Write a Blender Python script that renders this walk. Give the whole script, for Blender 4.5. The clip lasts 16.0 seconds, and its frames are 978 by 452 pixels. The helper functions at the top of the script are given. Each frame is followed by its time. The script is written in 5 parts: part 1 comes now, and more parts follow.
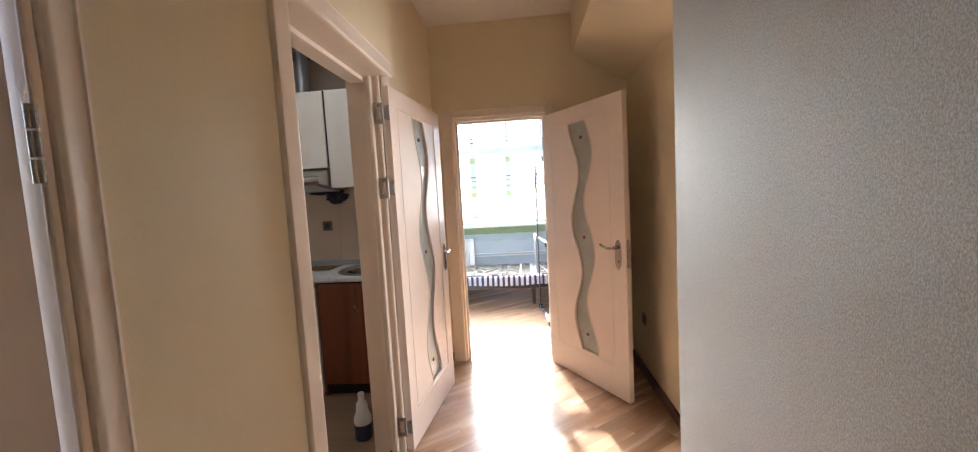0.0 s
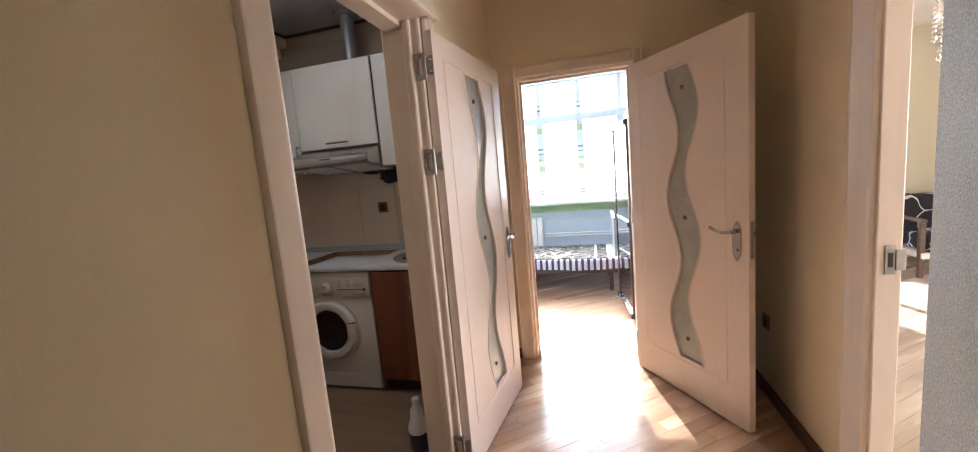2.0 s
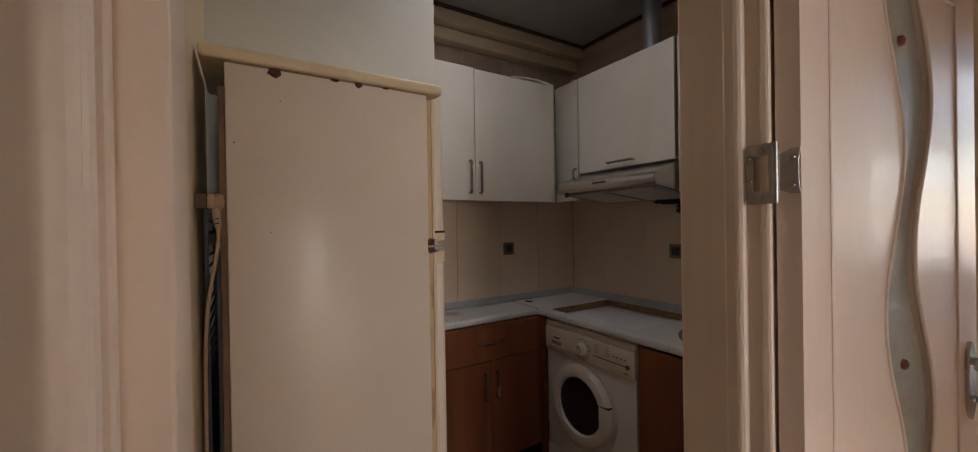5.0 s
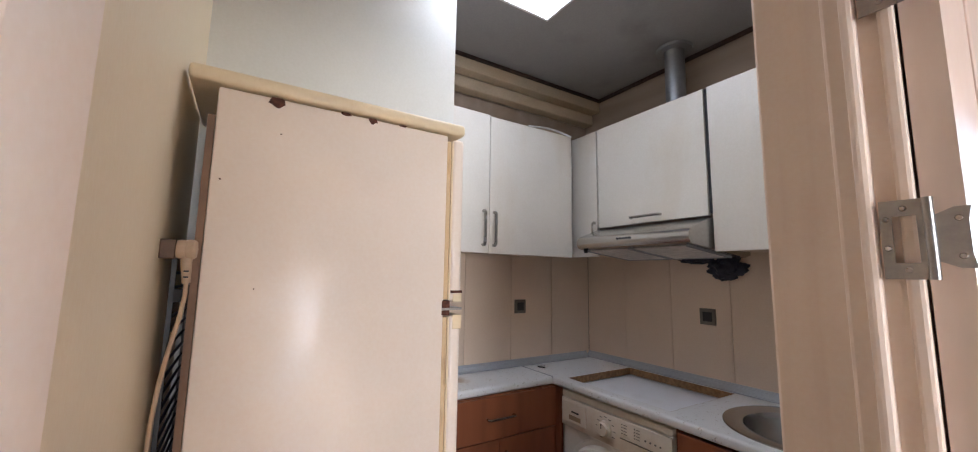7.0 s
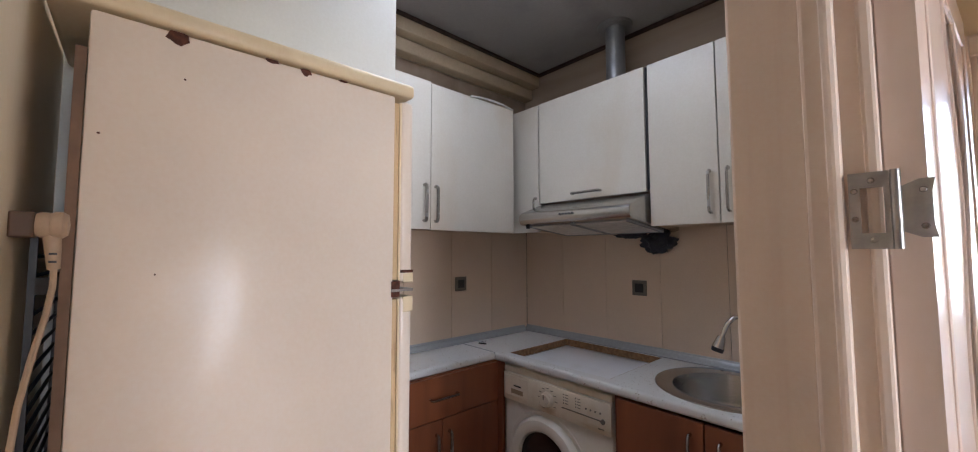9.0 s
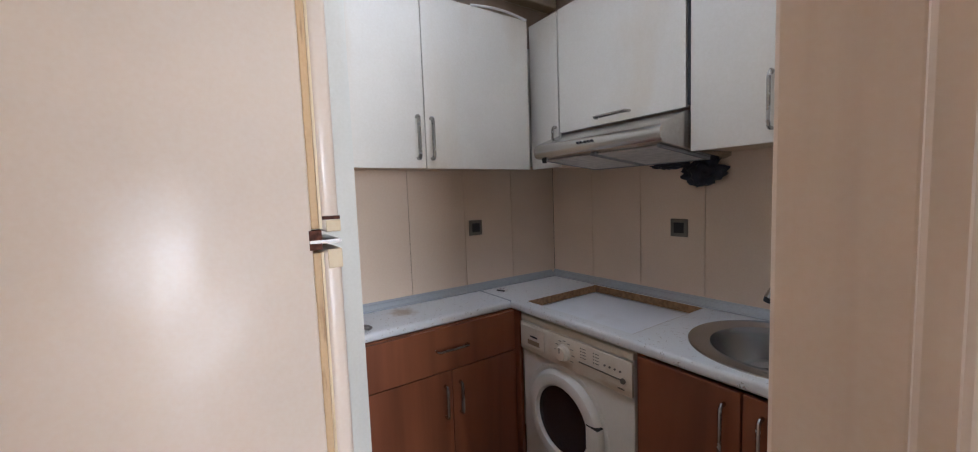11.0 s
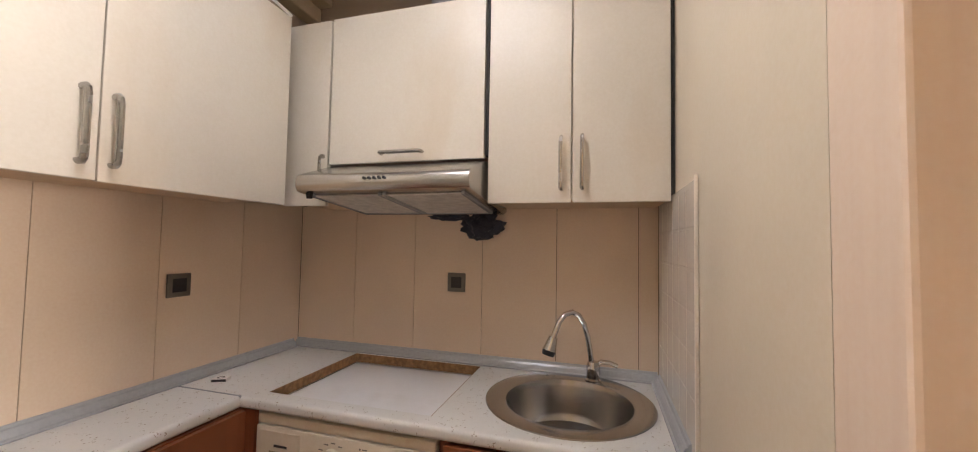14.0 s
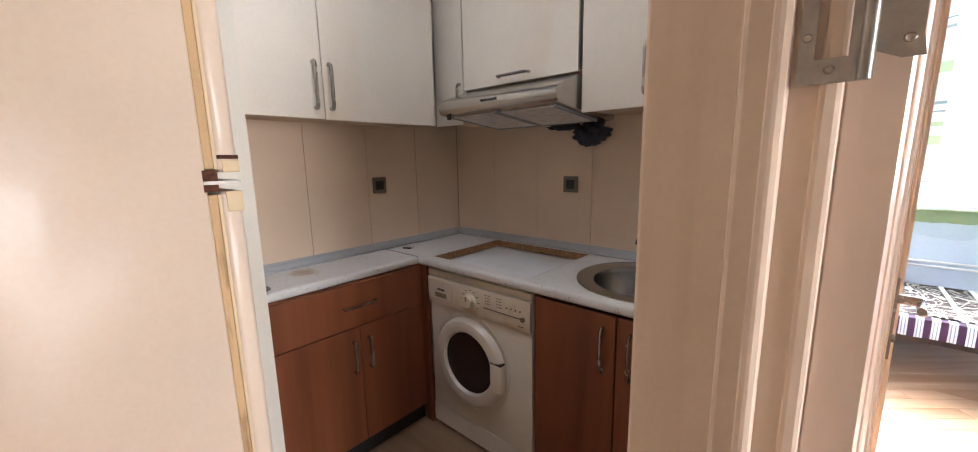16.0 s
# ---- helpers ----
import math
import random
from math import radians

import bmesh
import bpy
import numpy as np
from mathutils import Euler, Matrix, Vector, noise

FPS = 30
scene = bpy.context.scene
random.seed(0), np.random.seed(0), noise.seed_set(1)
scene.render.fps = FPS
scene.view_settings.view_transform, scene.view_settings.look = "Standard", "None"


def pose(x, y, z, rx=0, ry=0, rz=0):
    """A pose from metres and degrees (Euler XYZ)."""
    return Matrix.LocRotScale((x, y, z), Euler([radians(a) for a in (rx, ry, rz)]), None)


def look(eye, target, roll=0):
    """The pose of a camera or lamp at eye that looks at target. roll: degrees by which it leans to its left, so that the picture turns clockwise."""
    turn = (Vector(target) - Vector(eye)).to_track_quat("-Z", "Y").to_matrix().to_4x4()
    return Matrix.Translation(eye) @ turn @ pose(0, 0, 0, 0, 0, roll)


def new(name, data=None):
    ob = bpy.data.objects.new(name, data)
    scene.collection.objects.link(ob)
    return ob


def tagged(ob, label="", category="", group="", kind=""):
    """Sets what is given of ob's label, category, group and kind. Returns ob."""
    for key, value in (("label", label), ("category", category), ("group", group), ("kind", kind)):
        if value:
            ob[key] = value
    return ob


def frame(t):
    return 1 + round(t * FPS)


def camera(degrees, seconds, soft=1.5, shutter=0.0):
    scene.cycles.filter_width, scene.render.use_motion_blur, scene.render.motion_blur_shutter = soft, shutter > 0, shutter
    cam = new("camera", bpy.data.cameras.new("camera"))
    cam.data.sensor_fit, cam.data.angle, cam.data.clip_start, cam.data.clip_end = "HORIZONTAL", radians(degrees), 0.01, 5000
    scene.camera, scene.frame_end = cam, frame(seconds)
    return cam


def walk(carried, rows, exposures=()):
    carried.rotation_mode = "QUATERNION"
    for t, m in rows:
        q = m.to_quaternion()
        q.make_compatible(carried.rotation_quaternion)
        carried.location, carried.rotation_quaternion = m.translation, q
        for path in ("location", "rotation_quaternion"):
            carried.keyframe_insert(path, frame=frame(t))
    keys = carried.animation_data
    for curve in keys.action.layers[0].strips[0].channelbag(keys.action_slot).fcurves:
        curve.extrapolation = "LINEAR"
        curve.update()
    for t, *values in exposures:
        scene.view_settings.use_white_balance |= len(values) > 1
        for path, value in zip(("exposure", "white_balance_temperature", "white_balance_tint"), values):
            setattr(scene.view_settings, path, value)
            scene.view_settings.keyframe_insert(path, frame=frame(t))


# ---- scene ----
cam = camera(102.4, 16.0, soft=1.1)
PATH = [
    (0, (-0.01, 0.05, 1.438), (-0.196, 2.036, 1.283), -3.2),
    (0.5, (-0.036, 0.087, 1.426), (-0.21, 2.063, 1.173), -2.9),
    (1, (-0.024, 0.173, 1.418), (-0.48, 2.104, 1.166), -3.7),
    (1.5, (-0.065, 0.361, 1.447), (-0.607, 2.278, 1.265), -4.3),
    (2, (-0.074, 0.507, 1.425), (-0.604, 2.42, 1.174), -5.0),
    (2.5, (-0.065, 0.729, 1.436), (-0.664, 2.624, 1.211), -3.9),
    (3, (-0.08, 0.899, 1.432), (-0.899, 2.704, 1.167), -3.0),
    (3.5, (-0.182, 1.027, 1.417), (-1.182, 2.736, 1.138), -2.0),
    (4, (-0.294, 1.138, 1.413), (-1.537, 2.69, 1.198), -2.2),
    (4.5, (-0.357, 1.238, 1.425), (-1.922, 2.48, 1.329), -1.8),
    (4.7, (-0.376, 1.268, 1.424), (-2.04, 2.375, 1.35), -0.9),
    (6.8, (-0.568, 1.322, 1.44), (-2.296, 2.312, 1.623), 0.5),
    (7, (-0.594, 1.322, 1.45), (-2.28, 2.369, 1.694), 0.9),
    (7.5, (-0.642, 1.318, 1.465), (-2.19, 2.556, 1.736), 0.6),
    (8, (-0.672, 1.322, 1.464), (-2.105, 2.7, 1.686), 0.2),
    (8.5, (-0.681, 1.317, 1.459), (-2.107, 2.706, 1.656), 0.8),
    (9, (-0.7, 1.316, 1.449), (-2.18, 2.655, 1.58), -0.1),
    (9.2, (-0.708, 1.329, 1.441), (-2.187, 2.672, 1.534), 0.3),
    (11.3, (-0.781, 1.675, 1.431), (-2.435, 2.787, 1.257), -2.4),
    (11.5, (-0.829, 1.686, 1.427), (-2.4, 2.916, 1.286), -2.2),
    (12, (-1.015, 1.715, 1.426), (-2.045, 3.415, 1.202), -1.9),
    (12.5, (-1.158, 1.732, 1.422), (-1.749, 3.616, 1.103), -0.1),
    (13, (-1.192, 1.753, 1.407), (-1.714, 3.653, 1.064), 0.4),
    (13.5, (-1.184, 1.767, 1.403), (-1.713, 3.689, 1.241), 1.5),
    (14, (-1.156, 1.753, 1.425), (-1.704, 3.674, 1.512), 1.0),
    (14.5, (-1.124, 1.735, 1.424), (-1.743, 3.617, 1.145), -0.0),
    (15, (-1.03, 1.706, 1.405), (-1.841, 3.509, 1.106), -0.0),
    (15.5, (-0.843, 1.662, 1.388), (-1.965, 3.289, 1.082), -0.7),
    (16, (-0.73, 1.593, 1.391), (-2.038, 3.067, 1.049), -1.1),
]
EXPOSURES = [(0.0, 2.5, 6050, 14), (1.0, 2.4, 5950, 14), (2.5, 2.25, 5950, 14), (3.5, 1.6, 6200, 15), (4.6, 1.28, 6600, 17), (6.9, 2.9, 5650, 15), (7.6, 2.75, 5600, 15), (9.2, 2.65, 5550, 15),
             (11.4, 2.85, 5400, 14), (12.0, 3.2, 5400, 14), (12.5, 3.5, 5900, 15), (13.1, 3.68, 6550, 17), (14.0, 3.45, 6850, 19), (15.0, 3.68, 6950, 19), (15.5, 3.55, 6900, 18), (16.0, 2.95, 6200, 17)]
walk(cam, [(t, look(eye, target, roll)) for t, eye, target, roll in PATH], EXPOSURES)

# ---- light ----
world = bpy.data.worlds.new("sky")
scene.world = world
world.use_nodes = True
wn = world.node_tree
sky = wn.nodes.new("ShaderNodeTexSky")
sky.sky_type, sky.sun_disc = "NISHITA", False
sky.sun_elevation, sky.sun_rotation = radians(29), radians(-14)
wn.links.new(sky.outputs[0], wn.nodes["Background"].inputs[0])
wn.nodes["Background"].inputs[1].default_value = 0.15

sun_lamp = new("sun", bpy.data.lights.new("sun", "SUN"))
sun_lamp.data.energy, sun_lamp.data.angle, sun_lamp.data.color = 3.3, radians(0.55), (1.0, 0.95, 0.88)
sun_lamp.matrix_world = look((-1.0, 10.0, 5.7), (-1.0 + 0.25, 10.0 - 1.0, 5.7 - 0.57))


def area(name, place, target, w, h, watts, colour):
    lamp = new(name, bpy.data.lights.new(name, "AREA"))
    lamp.data.shape, lamp.data.size, lamp.data.size_y = "RECTANGLE", w, h
    lamp.data.energy, lamp.data.color = watts, colour
    lamp.matrix_world = look(place, target)
    return lamp


# skylight through the bedroom window and the living room window, and the kitchen's ceiling panel
area("bedroom_window_light", (-0.77, 6.02, 1.8), (-0.77, 4.0, 1.5), 2.0, 1.6, 24, (0.86, 0.94, 1.0))
area("living_window_light", (5.12, 1.15, 1.4), (0.8, 1.75, 1.2), 2.1, 1.9, 38, (1.0, 0.97, 0.915))
area("kitchen_panel_light", (-1.7, 2.22, 2.70), (-1.7, 2.221, 0.0), 0.56, 0.56, 0.21, (0.86, 0.93, 1.0))

# ---- materials ----


def nodes_of(name):
    m = bpy.data.materials.new(name)
    m.use_nodes = True
    t = m.node_tree
    return m, t, t.nodes["Principled BSDF"]


def mat(name, colour, rough=0.5, metal=0.0, vary=0.08, scale=6.0, bump=0.02, bscale=80.0, spec=0.5, stretch=(1, 1, 1), coat=0.0, second=None, mix=0.0):
    """Colour with large and fine variation, roughness variation and fine relief, in object space."""
    m, t, b = nodes_of(name)
    n, l = t.nodes, t.links
    tc = n.new("ShaderNodeTexCoord")
    mp = n.new("ShaderNodeMapping")
    mp.inputs["Scale"].default_value = stretch
    l.new(tc.outputs["Object"], mp.inputs[0])
    big = n.new("ShaderNodeTexNoise")
    big.inputs["Scale"].default_value, big.inputs["Detail"].default_value = scale, 5
    fine = n.new("ShaderNodeTexNoise")
    fine.inputs["Scale"].default_value, fine.inputs["Detail"].default_value = bscale, 3
    l.new(mp.outputs[0], big.inputs[0])
    l.new(mp.outputs[0], fine.inputs[0])
    ramp = n.new("ShaderNodeValToRGB")
    lo = [max(0, c * (1 - vary)) for c in colour]
    hi = [min(1, c * (1 + vary)) for c in (second or colour)]
    ramp.color_ramp.elements[0].position, ramp.color_ramp.elements[1].position = 0.35, 0.68
    ramp.color_ramp.elements[0].color, ramp.color_ramp.elements[1].color = (*lo, 1), (*hi, 1)
    l.new(big.outputs[0], ramp.inputs[0])
    mixn = n.new("ShaderNodeMixRGB")
    mixn.blend_type, mixn.inputs[0].default_value = "OVERLAY", 0.12 + mix
    l.new(ramp.outputs[0], mixn.inputs[1])
    l.new(fine.outputs[0], mixn.inputs[2])
    l.new(mixn.outputs[0], b.inputs["Base Color"])
    rr = n.new("ShaderNodeMapRange")
    rr.inputs["To Min"].default_value, rr.inputs["To Max"].default_value = max(0.02, rough - 0.06), min(1, rough + 0.08)
    l.new(big.outputs[0], rr.inputs[0])
    l.new(rr.outputs[0], b.inputs["Roughness"])
    b.inputs["Metallic"].default_value = metal
    b.inputs["Specular IOR Level"].default_value = spec
    b.inputs["Coat Weight"].default_value = coat
    if bump:
        bp = n.new("ShaderNodeBump")
        bp.inputs["Strength"].default_value, bp.inputs["Distance"].default_value = bump * 5, 0.002
        l.new(fine.outputs[0], bp.inputs["Height"])
        l.new(bp.outputs[0], b.inputs["Normal"])
    return m


def wood(name, dark, light, rough=0.4, axis=2, grain=14.0, vary_object=0.0, coat=0.0):
    """Wood with grain drawn out along one axis of the object."""
    m, t, b = nodes_of(name)
    n, l = t.nodes, t.links
    tc = n.new("ShaderNodeTexCoord")
    mp = n.new("ShaderNodeMapping")
    s = [grain, grain, grain]
    s[axis] = grain * 0.08
    mp.inputs["Scale"].default_value = s
    info = n.new("ShaderNodeObjectInfo")
    add = n.new("ShaderNodeVectorMath")
    add.operation = "MULTIPLY_ADD"
    add.inputs[1].default_value = (7, 7, 7)
    l.new(info.outputs["Random"], add.inputs[0])
    l.new(tc.outputs["Object"], add.inputs[2])
    l.new(add.outputs[0], mp.inputs[0])
    ns = n.new("ShaderNodeTexNoise")
    ns.inputs["Scale"].default_value, ns.inputs["Detail"].default_value, ns.inputs["Distortion"].default_value = 1.0, 6, 0.6
    l.new(mp.outputs[0], ns.inputs[0])
    ramp = n.new("ShaderNodeValToRGB")
    ramp.color_ramp.elements[0].position, ramp.color_ramp.elements[1].position = 0.3, 0.72
    ramp.color_ramp.elements[0].color, ramp.color_ramp.elements[1].color = (*dark, 1), (*light, 1)
    l.new(ns.outputs[0], ramp.inputs[0])
    hsv = n.new("ShaderNodeHueSaturation")
    mr = n.new("ShaderNodeMapRange")
    mr.inputs["To Min"].default_value, mr.inputs["To Max"].default_value = 1 - vary_object, 1 + vary_object
    l.new(info.outputs["Random"], mr.inputs[0])
    l.new(mr.outputs[0], hsv.inputs["Value"])
    l.new(ramp.outputs[0], hsv.inputs["Color"])
    l.new(hsv.outputs[0], b.inputs["Base Color"])
    rr = n.new("ShaderNodeMapRange")
    rr.inputs["To Min"].default_value, rr.inputs["To Max"].default_value = rough - 0.05, rough + 0.12
    l.new(ns.outputs[0], rr.inputs[0])
    l.new(rr.outputs[0], b.inputs["Roughness"])
    b.inputs["Coat Weight"].default_value = coat
    b.inputs["Coat Roughness"].default_value = 0.15
    bp = n.new("ShaderNodeBump")
    bp.inputs["Strength"].default_value, bp.inputs["Distance"].default_value = 0.12, 0.001
    l.new(ns.outputs[0], bp.inputs["Height"])
    l.new(bp.outputs[0], b.inputs["Normal"])
    return m


def stained(name, colour, stain, amount=0.5, scale=9.0, rough=0.4, stretch=(1, 1, 1), speck=None, coat=0.0):
    """Painted or laminated surface with shaped stains or specks."""
    m = mat(name, colour, rough, 0, 0.04, 2.5, 0.01, 120, stretch=(1, 1, 1), coat=coat)
    t = m.node_tree
    n, l = t.nodes, t.links
    b = n["Principled BSDF"]
    src = b.inputs["Base Color"].links[0].from_socket
    tc = n.new("ShaderNodeTexCoord")
    mp = n.new("ShaderNodeMapping")
    mp.inputs["Scale"].default_value = stretch
    l.new(tc.outputs["Object"], mp.inputs[0])
    ns = n.new("ShaderNodeTexNoise")
    ns.inputs["Scale"].default_value, ns.inputs["Detail"].default_value = scale, 6
    l.new(mp.outputs[0], ns.inputs[0])
    mr = n.new("ShaderNodeMapRange")
    mr.inputs["From Min"].default_value, mr.inputs["From Max"].default_value = 0.56, 0.74
    mr.inputs["To Max"].default_value = amount
    l.new(ns.outputs[0], mr.inputs[0])
    mx = n.new("ShaderNodeMixRGB")
    mx.inputs[2].default_value = (*stain, 1)
    l.new(mr.outputs[0], mx.inputs[0])
    l.new(src, mx.inputs[1])
    out = mx.outputs[0]
    if speck:
        vo = n.new("ShaderNodeTexVoronoi")
        vo.inputs["Scale"].default_value = 160
        l.new(tc.outputs["Object"], vo.inputs[0])
        sp = n.new("ShaderNodeTexNoise")
        sp.inputs["Scale"].default_value = 45
        l.new(tc.outputs["Object"], sp.inputs[0])
        a = n.new("ShaderNodeMath")
        a.operation = "LESS_THAN"
        a.inputs[1].default_value = 0.34
        l.new(vo.outputs["Distance"], a.inputs[0])
        c = n.new("ShaderNodeMath")
        c.operation = "GREATER_THAN"
        c.inputs[1].default_value = 0.605
        l.new(sp.outputs[0], c.inputs[0])
        d = n.new("ShaderNodeMath")
        d.operation = "MULTIPLY"
        l.new(a.outputs[0], d.inputs[0])
        l.new(c.outputs[0], d.inputs[1])
        m2 = n.new("ShaderNodeMixRGB")
        m2.inputs[2].default_value = (*speck, 1)
        l.new(d.outputs[0], m2.inputs[0])
        l.new(out, m2.inputs[1])
        out = m2.outputs[0]
    l.new(out, b.inputs["Base Color"])
    return m


def add_spot(m, centre, radii, colour, amount=0.8):
    """Adds one soft-edged, uneven spot of colour at a place, in object space."""
    t = m.node_tree
    n, l = t.nodes, t.links
    bs = n["Principled BSDF"]
    src = bs.inputs["Base Color"].links[0].from_socket
    tc = n.new("ShaderNodeTexCoord")
    mp = n.new("ShaderNodeMapping")
    mp.vector_type = "TEXTURE"
    mp.inputs["Location"].default_value, mp.inputs["Scale"].default_value = centre, radii
    l.new(tc.outputs["Object"], mp.inputs[0])
    ns = n.new("ShaderNodeTexNoise")
    ns.inputs["Scale"].default_value = 2.2
    l.new(mp.outputs[0], ns.inputs[0])
    ln = n.new("ShaderNodeVectorMath")
    ln.operation = "LENGTH"
    l.new(mp.outputs[0], ln.inputs[0])
    ad = n.new("ShaderNodeMath")
    ad.operation = "ADD"
    l.new(ln.outputs["Value"], ad.inputs[0])
    l.new(ns.outputs[0], ad.inputs[1])
    mr = n.new("ShaderNodeMapRange")
    mr.interpolation_type = "SMOOTHSTEP"
    mr.inputs["From Min"].default_value, mr.inputs["From Max"].default_value = 0.7, 1.5
    mr.inputs["To Min"].default_value, mr.inputs["To Max"].default_value = amount, 0.0
    l.new(ad.outputs[0], mr.inputs[0])
    mx = n.new("ShaderNodeMixRGB")
    mx.inputs[2].default_value = (*colour, 1)
    l.new(mr.outputs[0], mx.inputs[0])
    l.new(src, mx.inputs[1])
    l.new(mx.outputs[0], bs.inputs["Base Color"])
    return m


def glass(name, colour=(0.9, 0.95, 0.93), rough=0.02, transmission=1.0):
    m, t, b = nodes_of(name)
    b.inputs["Base Color"].default_value = (*colour, 1)
    b.inputs["Roughness"].default_value = rough
    b.inputs["Transmission Weight"].default_value = transmission
    b.inputs["IOR"].default_value = 1.45
    return m


def glow(name, colour, power):
    m, t, b = nodes_of(name)
    b.inputs["Base Color"].default_value = (*colour, 1)
    b.inputs["Emission Color"].default_value = (*colour, 1)
    b.inputs["Emission Strength"].default_value = power
    return m


CREAM = mat("cream_wall_paint", (0.80, 0.665, 0.455), 0.45, vary=0.04, scale=1.6, bump=0.02, bscale=260, stretch=(1, 1, 0.3))
SILVER = mat("silver_wallpaper", (0.40, 0.375, 0.345), 0.52, 0.20, 0.12, 420, 0.12, 1100, second=(0.52, 0.49, 0.455), mix=0.5, stretch=(1, 1, 0.6))
CEIL = mat("white_ceiling_paint", (0.80, 0.74, 0.66), 0.7, vary=0.03, scale=2)
KWALL = stained("pale_kitchen_wall_paint", (0.70, 0.68, 0.61), (0.55, 0.50, 0.42), 0.3, 1.6, 0.35)
DOORP = mat("rosy_cream_door_lacquer", (0.80, 0.66, 0.57), 0.32, vary=0.03, scale=1.5, bump=0.006, bscale=60, stretch=(1, 1, 0.25), coat=0.12)
JAMBP = stained("grained_cream_door_casing", (0.83, 0.69, 0.575), (0.70, 0.53, 0.43), 0.28, 10, 0.33, stretch=(3, 3, 0.12))
FROST = mat("frosted_grey_glass", (0.43, 0.43, 0.39), 0.16, vary=0.08, scale=9, bump=0.008, bscale=60, coat=0.4)
BEAD = mat("door_glass_bead", (0.72, 0.60, 0.52), 0.25, vary=0.02)
AMBER = mat("amber_glass_stud", (0.22, 0.085, 0.05), 0.15, vary=0.2, scale=40)
CHROME = mat("satin_nickel", (0.46, 0.44, 0.42), 0.25, 1.0, 0.05, 20, 0.01, 200)
STEEL = mat("brushed_steel", (0.53, 0.51, 0.48), 0.23, 1.0, 0.08, 6, 0.02, 120, stretch=(0.4, 14, 14))
SINKST = mat("polished_sink_steel", (0.45, 0.445, 0.44), 0.20, 1.0, 0.08, 5, 0.01, 150)
TAPC = mat("bright_tap_chrome", (0.62, 0.61, 0.60), 0.09, 1.0, 0.04, 20, 0.0)
HINGE = mat("zinc_hinge_plate", (0.40, 0.385, 0.37), 0.36, 1.0, 0.12, 30, 0.03, 160)
SKIRT = wood("dark_brown_baseboard", (0.07, 0.035, 0.022), (0.14, 0.07, 0.045), 0.4, 1)
BLACK = mat("black_plastic", (0.018, 0.018, 0.02), 0.45, vary=0.2)
DARK = mat("dark_recess", (0.03, 0.027, 0.025), 0.8)
UPPER = stained("pale_birch_laminate", (0.71, 0.66, 0.58), (0.60, 0.47, 0.32), 0.42, 3.0, 0.32, stretch=(1, 1, 0.35))
BASEW = wood("walnut_laminate", (0.125, 0.036, 0.016), (0.30, 0.098, 0.040), 0.30, 2, 5)
COUNTER = stained("speckled_white_worktop", (0.70, 0.705, 0.70), (0.62, 0.60, 0.57), 0.15, 5, 0.30, speck=(0.33, 0.28, 0.23))
add_spot(COUNTER, (-2.52, 2.33, 0.89), (0.10, 0.075, 0.05), (0.36, 0.23, 0.11), 0.75)
STRIP = mat("silver_grey_upstand", (0.46, 0.485, 0.52), 0.20, 0.12, 0.01, 1.2, 0.0)
RAWCHIP = mat("raw_chipboard_edge", (0.30, 0.17, 0.08), 0.85, vary=0.3, scale=60, bump=0.2, bscale=220)
KWARM = stained("warm_cream_kitchen_paint", (0.76, 0.68, 0.55), (0.62, 0.52, 0.40), 0.25, 1.6, 0.40)
HOLEBOARD = stained("white_board_panel", (0.78, 0.79, 0.82), (0.6, 0.58, 0.55), 0.3, 7, 0.4)
WHITEAPP = stained("yellowed_white_enamel", (0.80, 0.76, 0.68), (0.62, 0.50, 0.34), 0.25, 2.2, 0.28, coat=0.2)
APPPANEL = stained("aged_cream_plastic", (0.74, 0.66, 0.54), (0.55, 0.40, 0.24), 0.4, 12, 0.4)
FRIDGE = stained("cream_fridge_enamel", (0.82, 0.70, 0.585), (0.70, 0.56, 0.45), 0.35, 1.6, 0.32, coat=0.08)
fb = FRIDGE.node_tree.nodes["Principled BSDF"]      # hand-beaten sheet: broad dents under the enamel
wave, dent = FRIDGE.node_tree.nodes.new("ShaderNodeTexNoise"), FRIDGE.node_tree.nodes.new("ShaderNodeBump")
wave.inputs["Scale"].default_value, wave.inputs["Detail"].default_value = 4.5, 1.0
place = FRIDGE.node_tree.nodes.new("ShaderNodeTexCoord")
FRIDGE.node_tree.links.new(place.outputs["Object"], wave.inputs[0])
dent.inputs["Strength"].default_value, dent.inputs["Distance"].default_value = 0.8, 0.016
FRIDGE.node_tree.links.new(wave.outputs[0], dent.inputs["Height"])
FRIDGE.node_tree.links.new(fb.inputs["Normal"].links[0].from_socket, dent.inputs["Normal"])
FRIDGE.node_tree.links.new(dent.outputs[0], fb.inputs["Normal"])
FCAP = stained("yellowed_fridge_plastic", (0.78, 0.64, 0.42), (0.55, 0.38, 0.2), 0.35, 8, 0.4)
GASKET = stained("dirty_door_gasket", (0.66, 0.47, 0.26), (0.20, 0.09, 0.04), 0.95, 12, 0.6, stretch=(4, 4, 0.5))
RUST = mat("rust_brown_flake", (0.10, 0.035, 0.02), 0.9, vary=0.4, scale=90, bump=0.3)
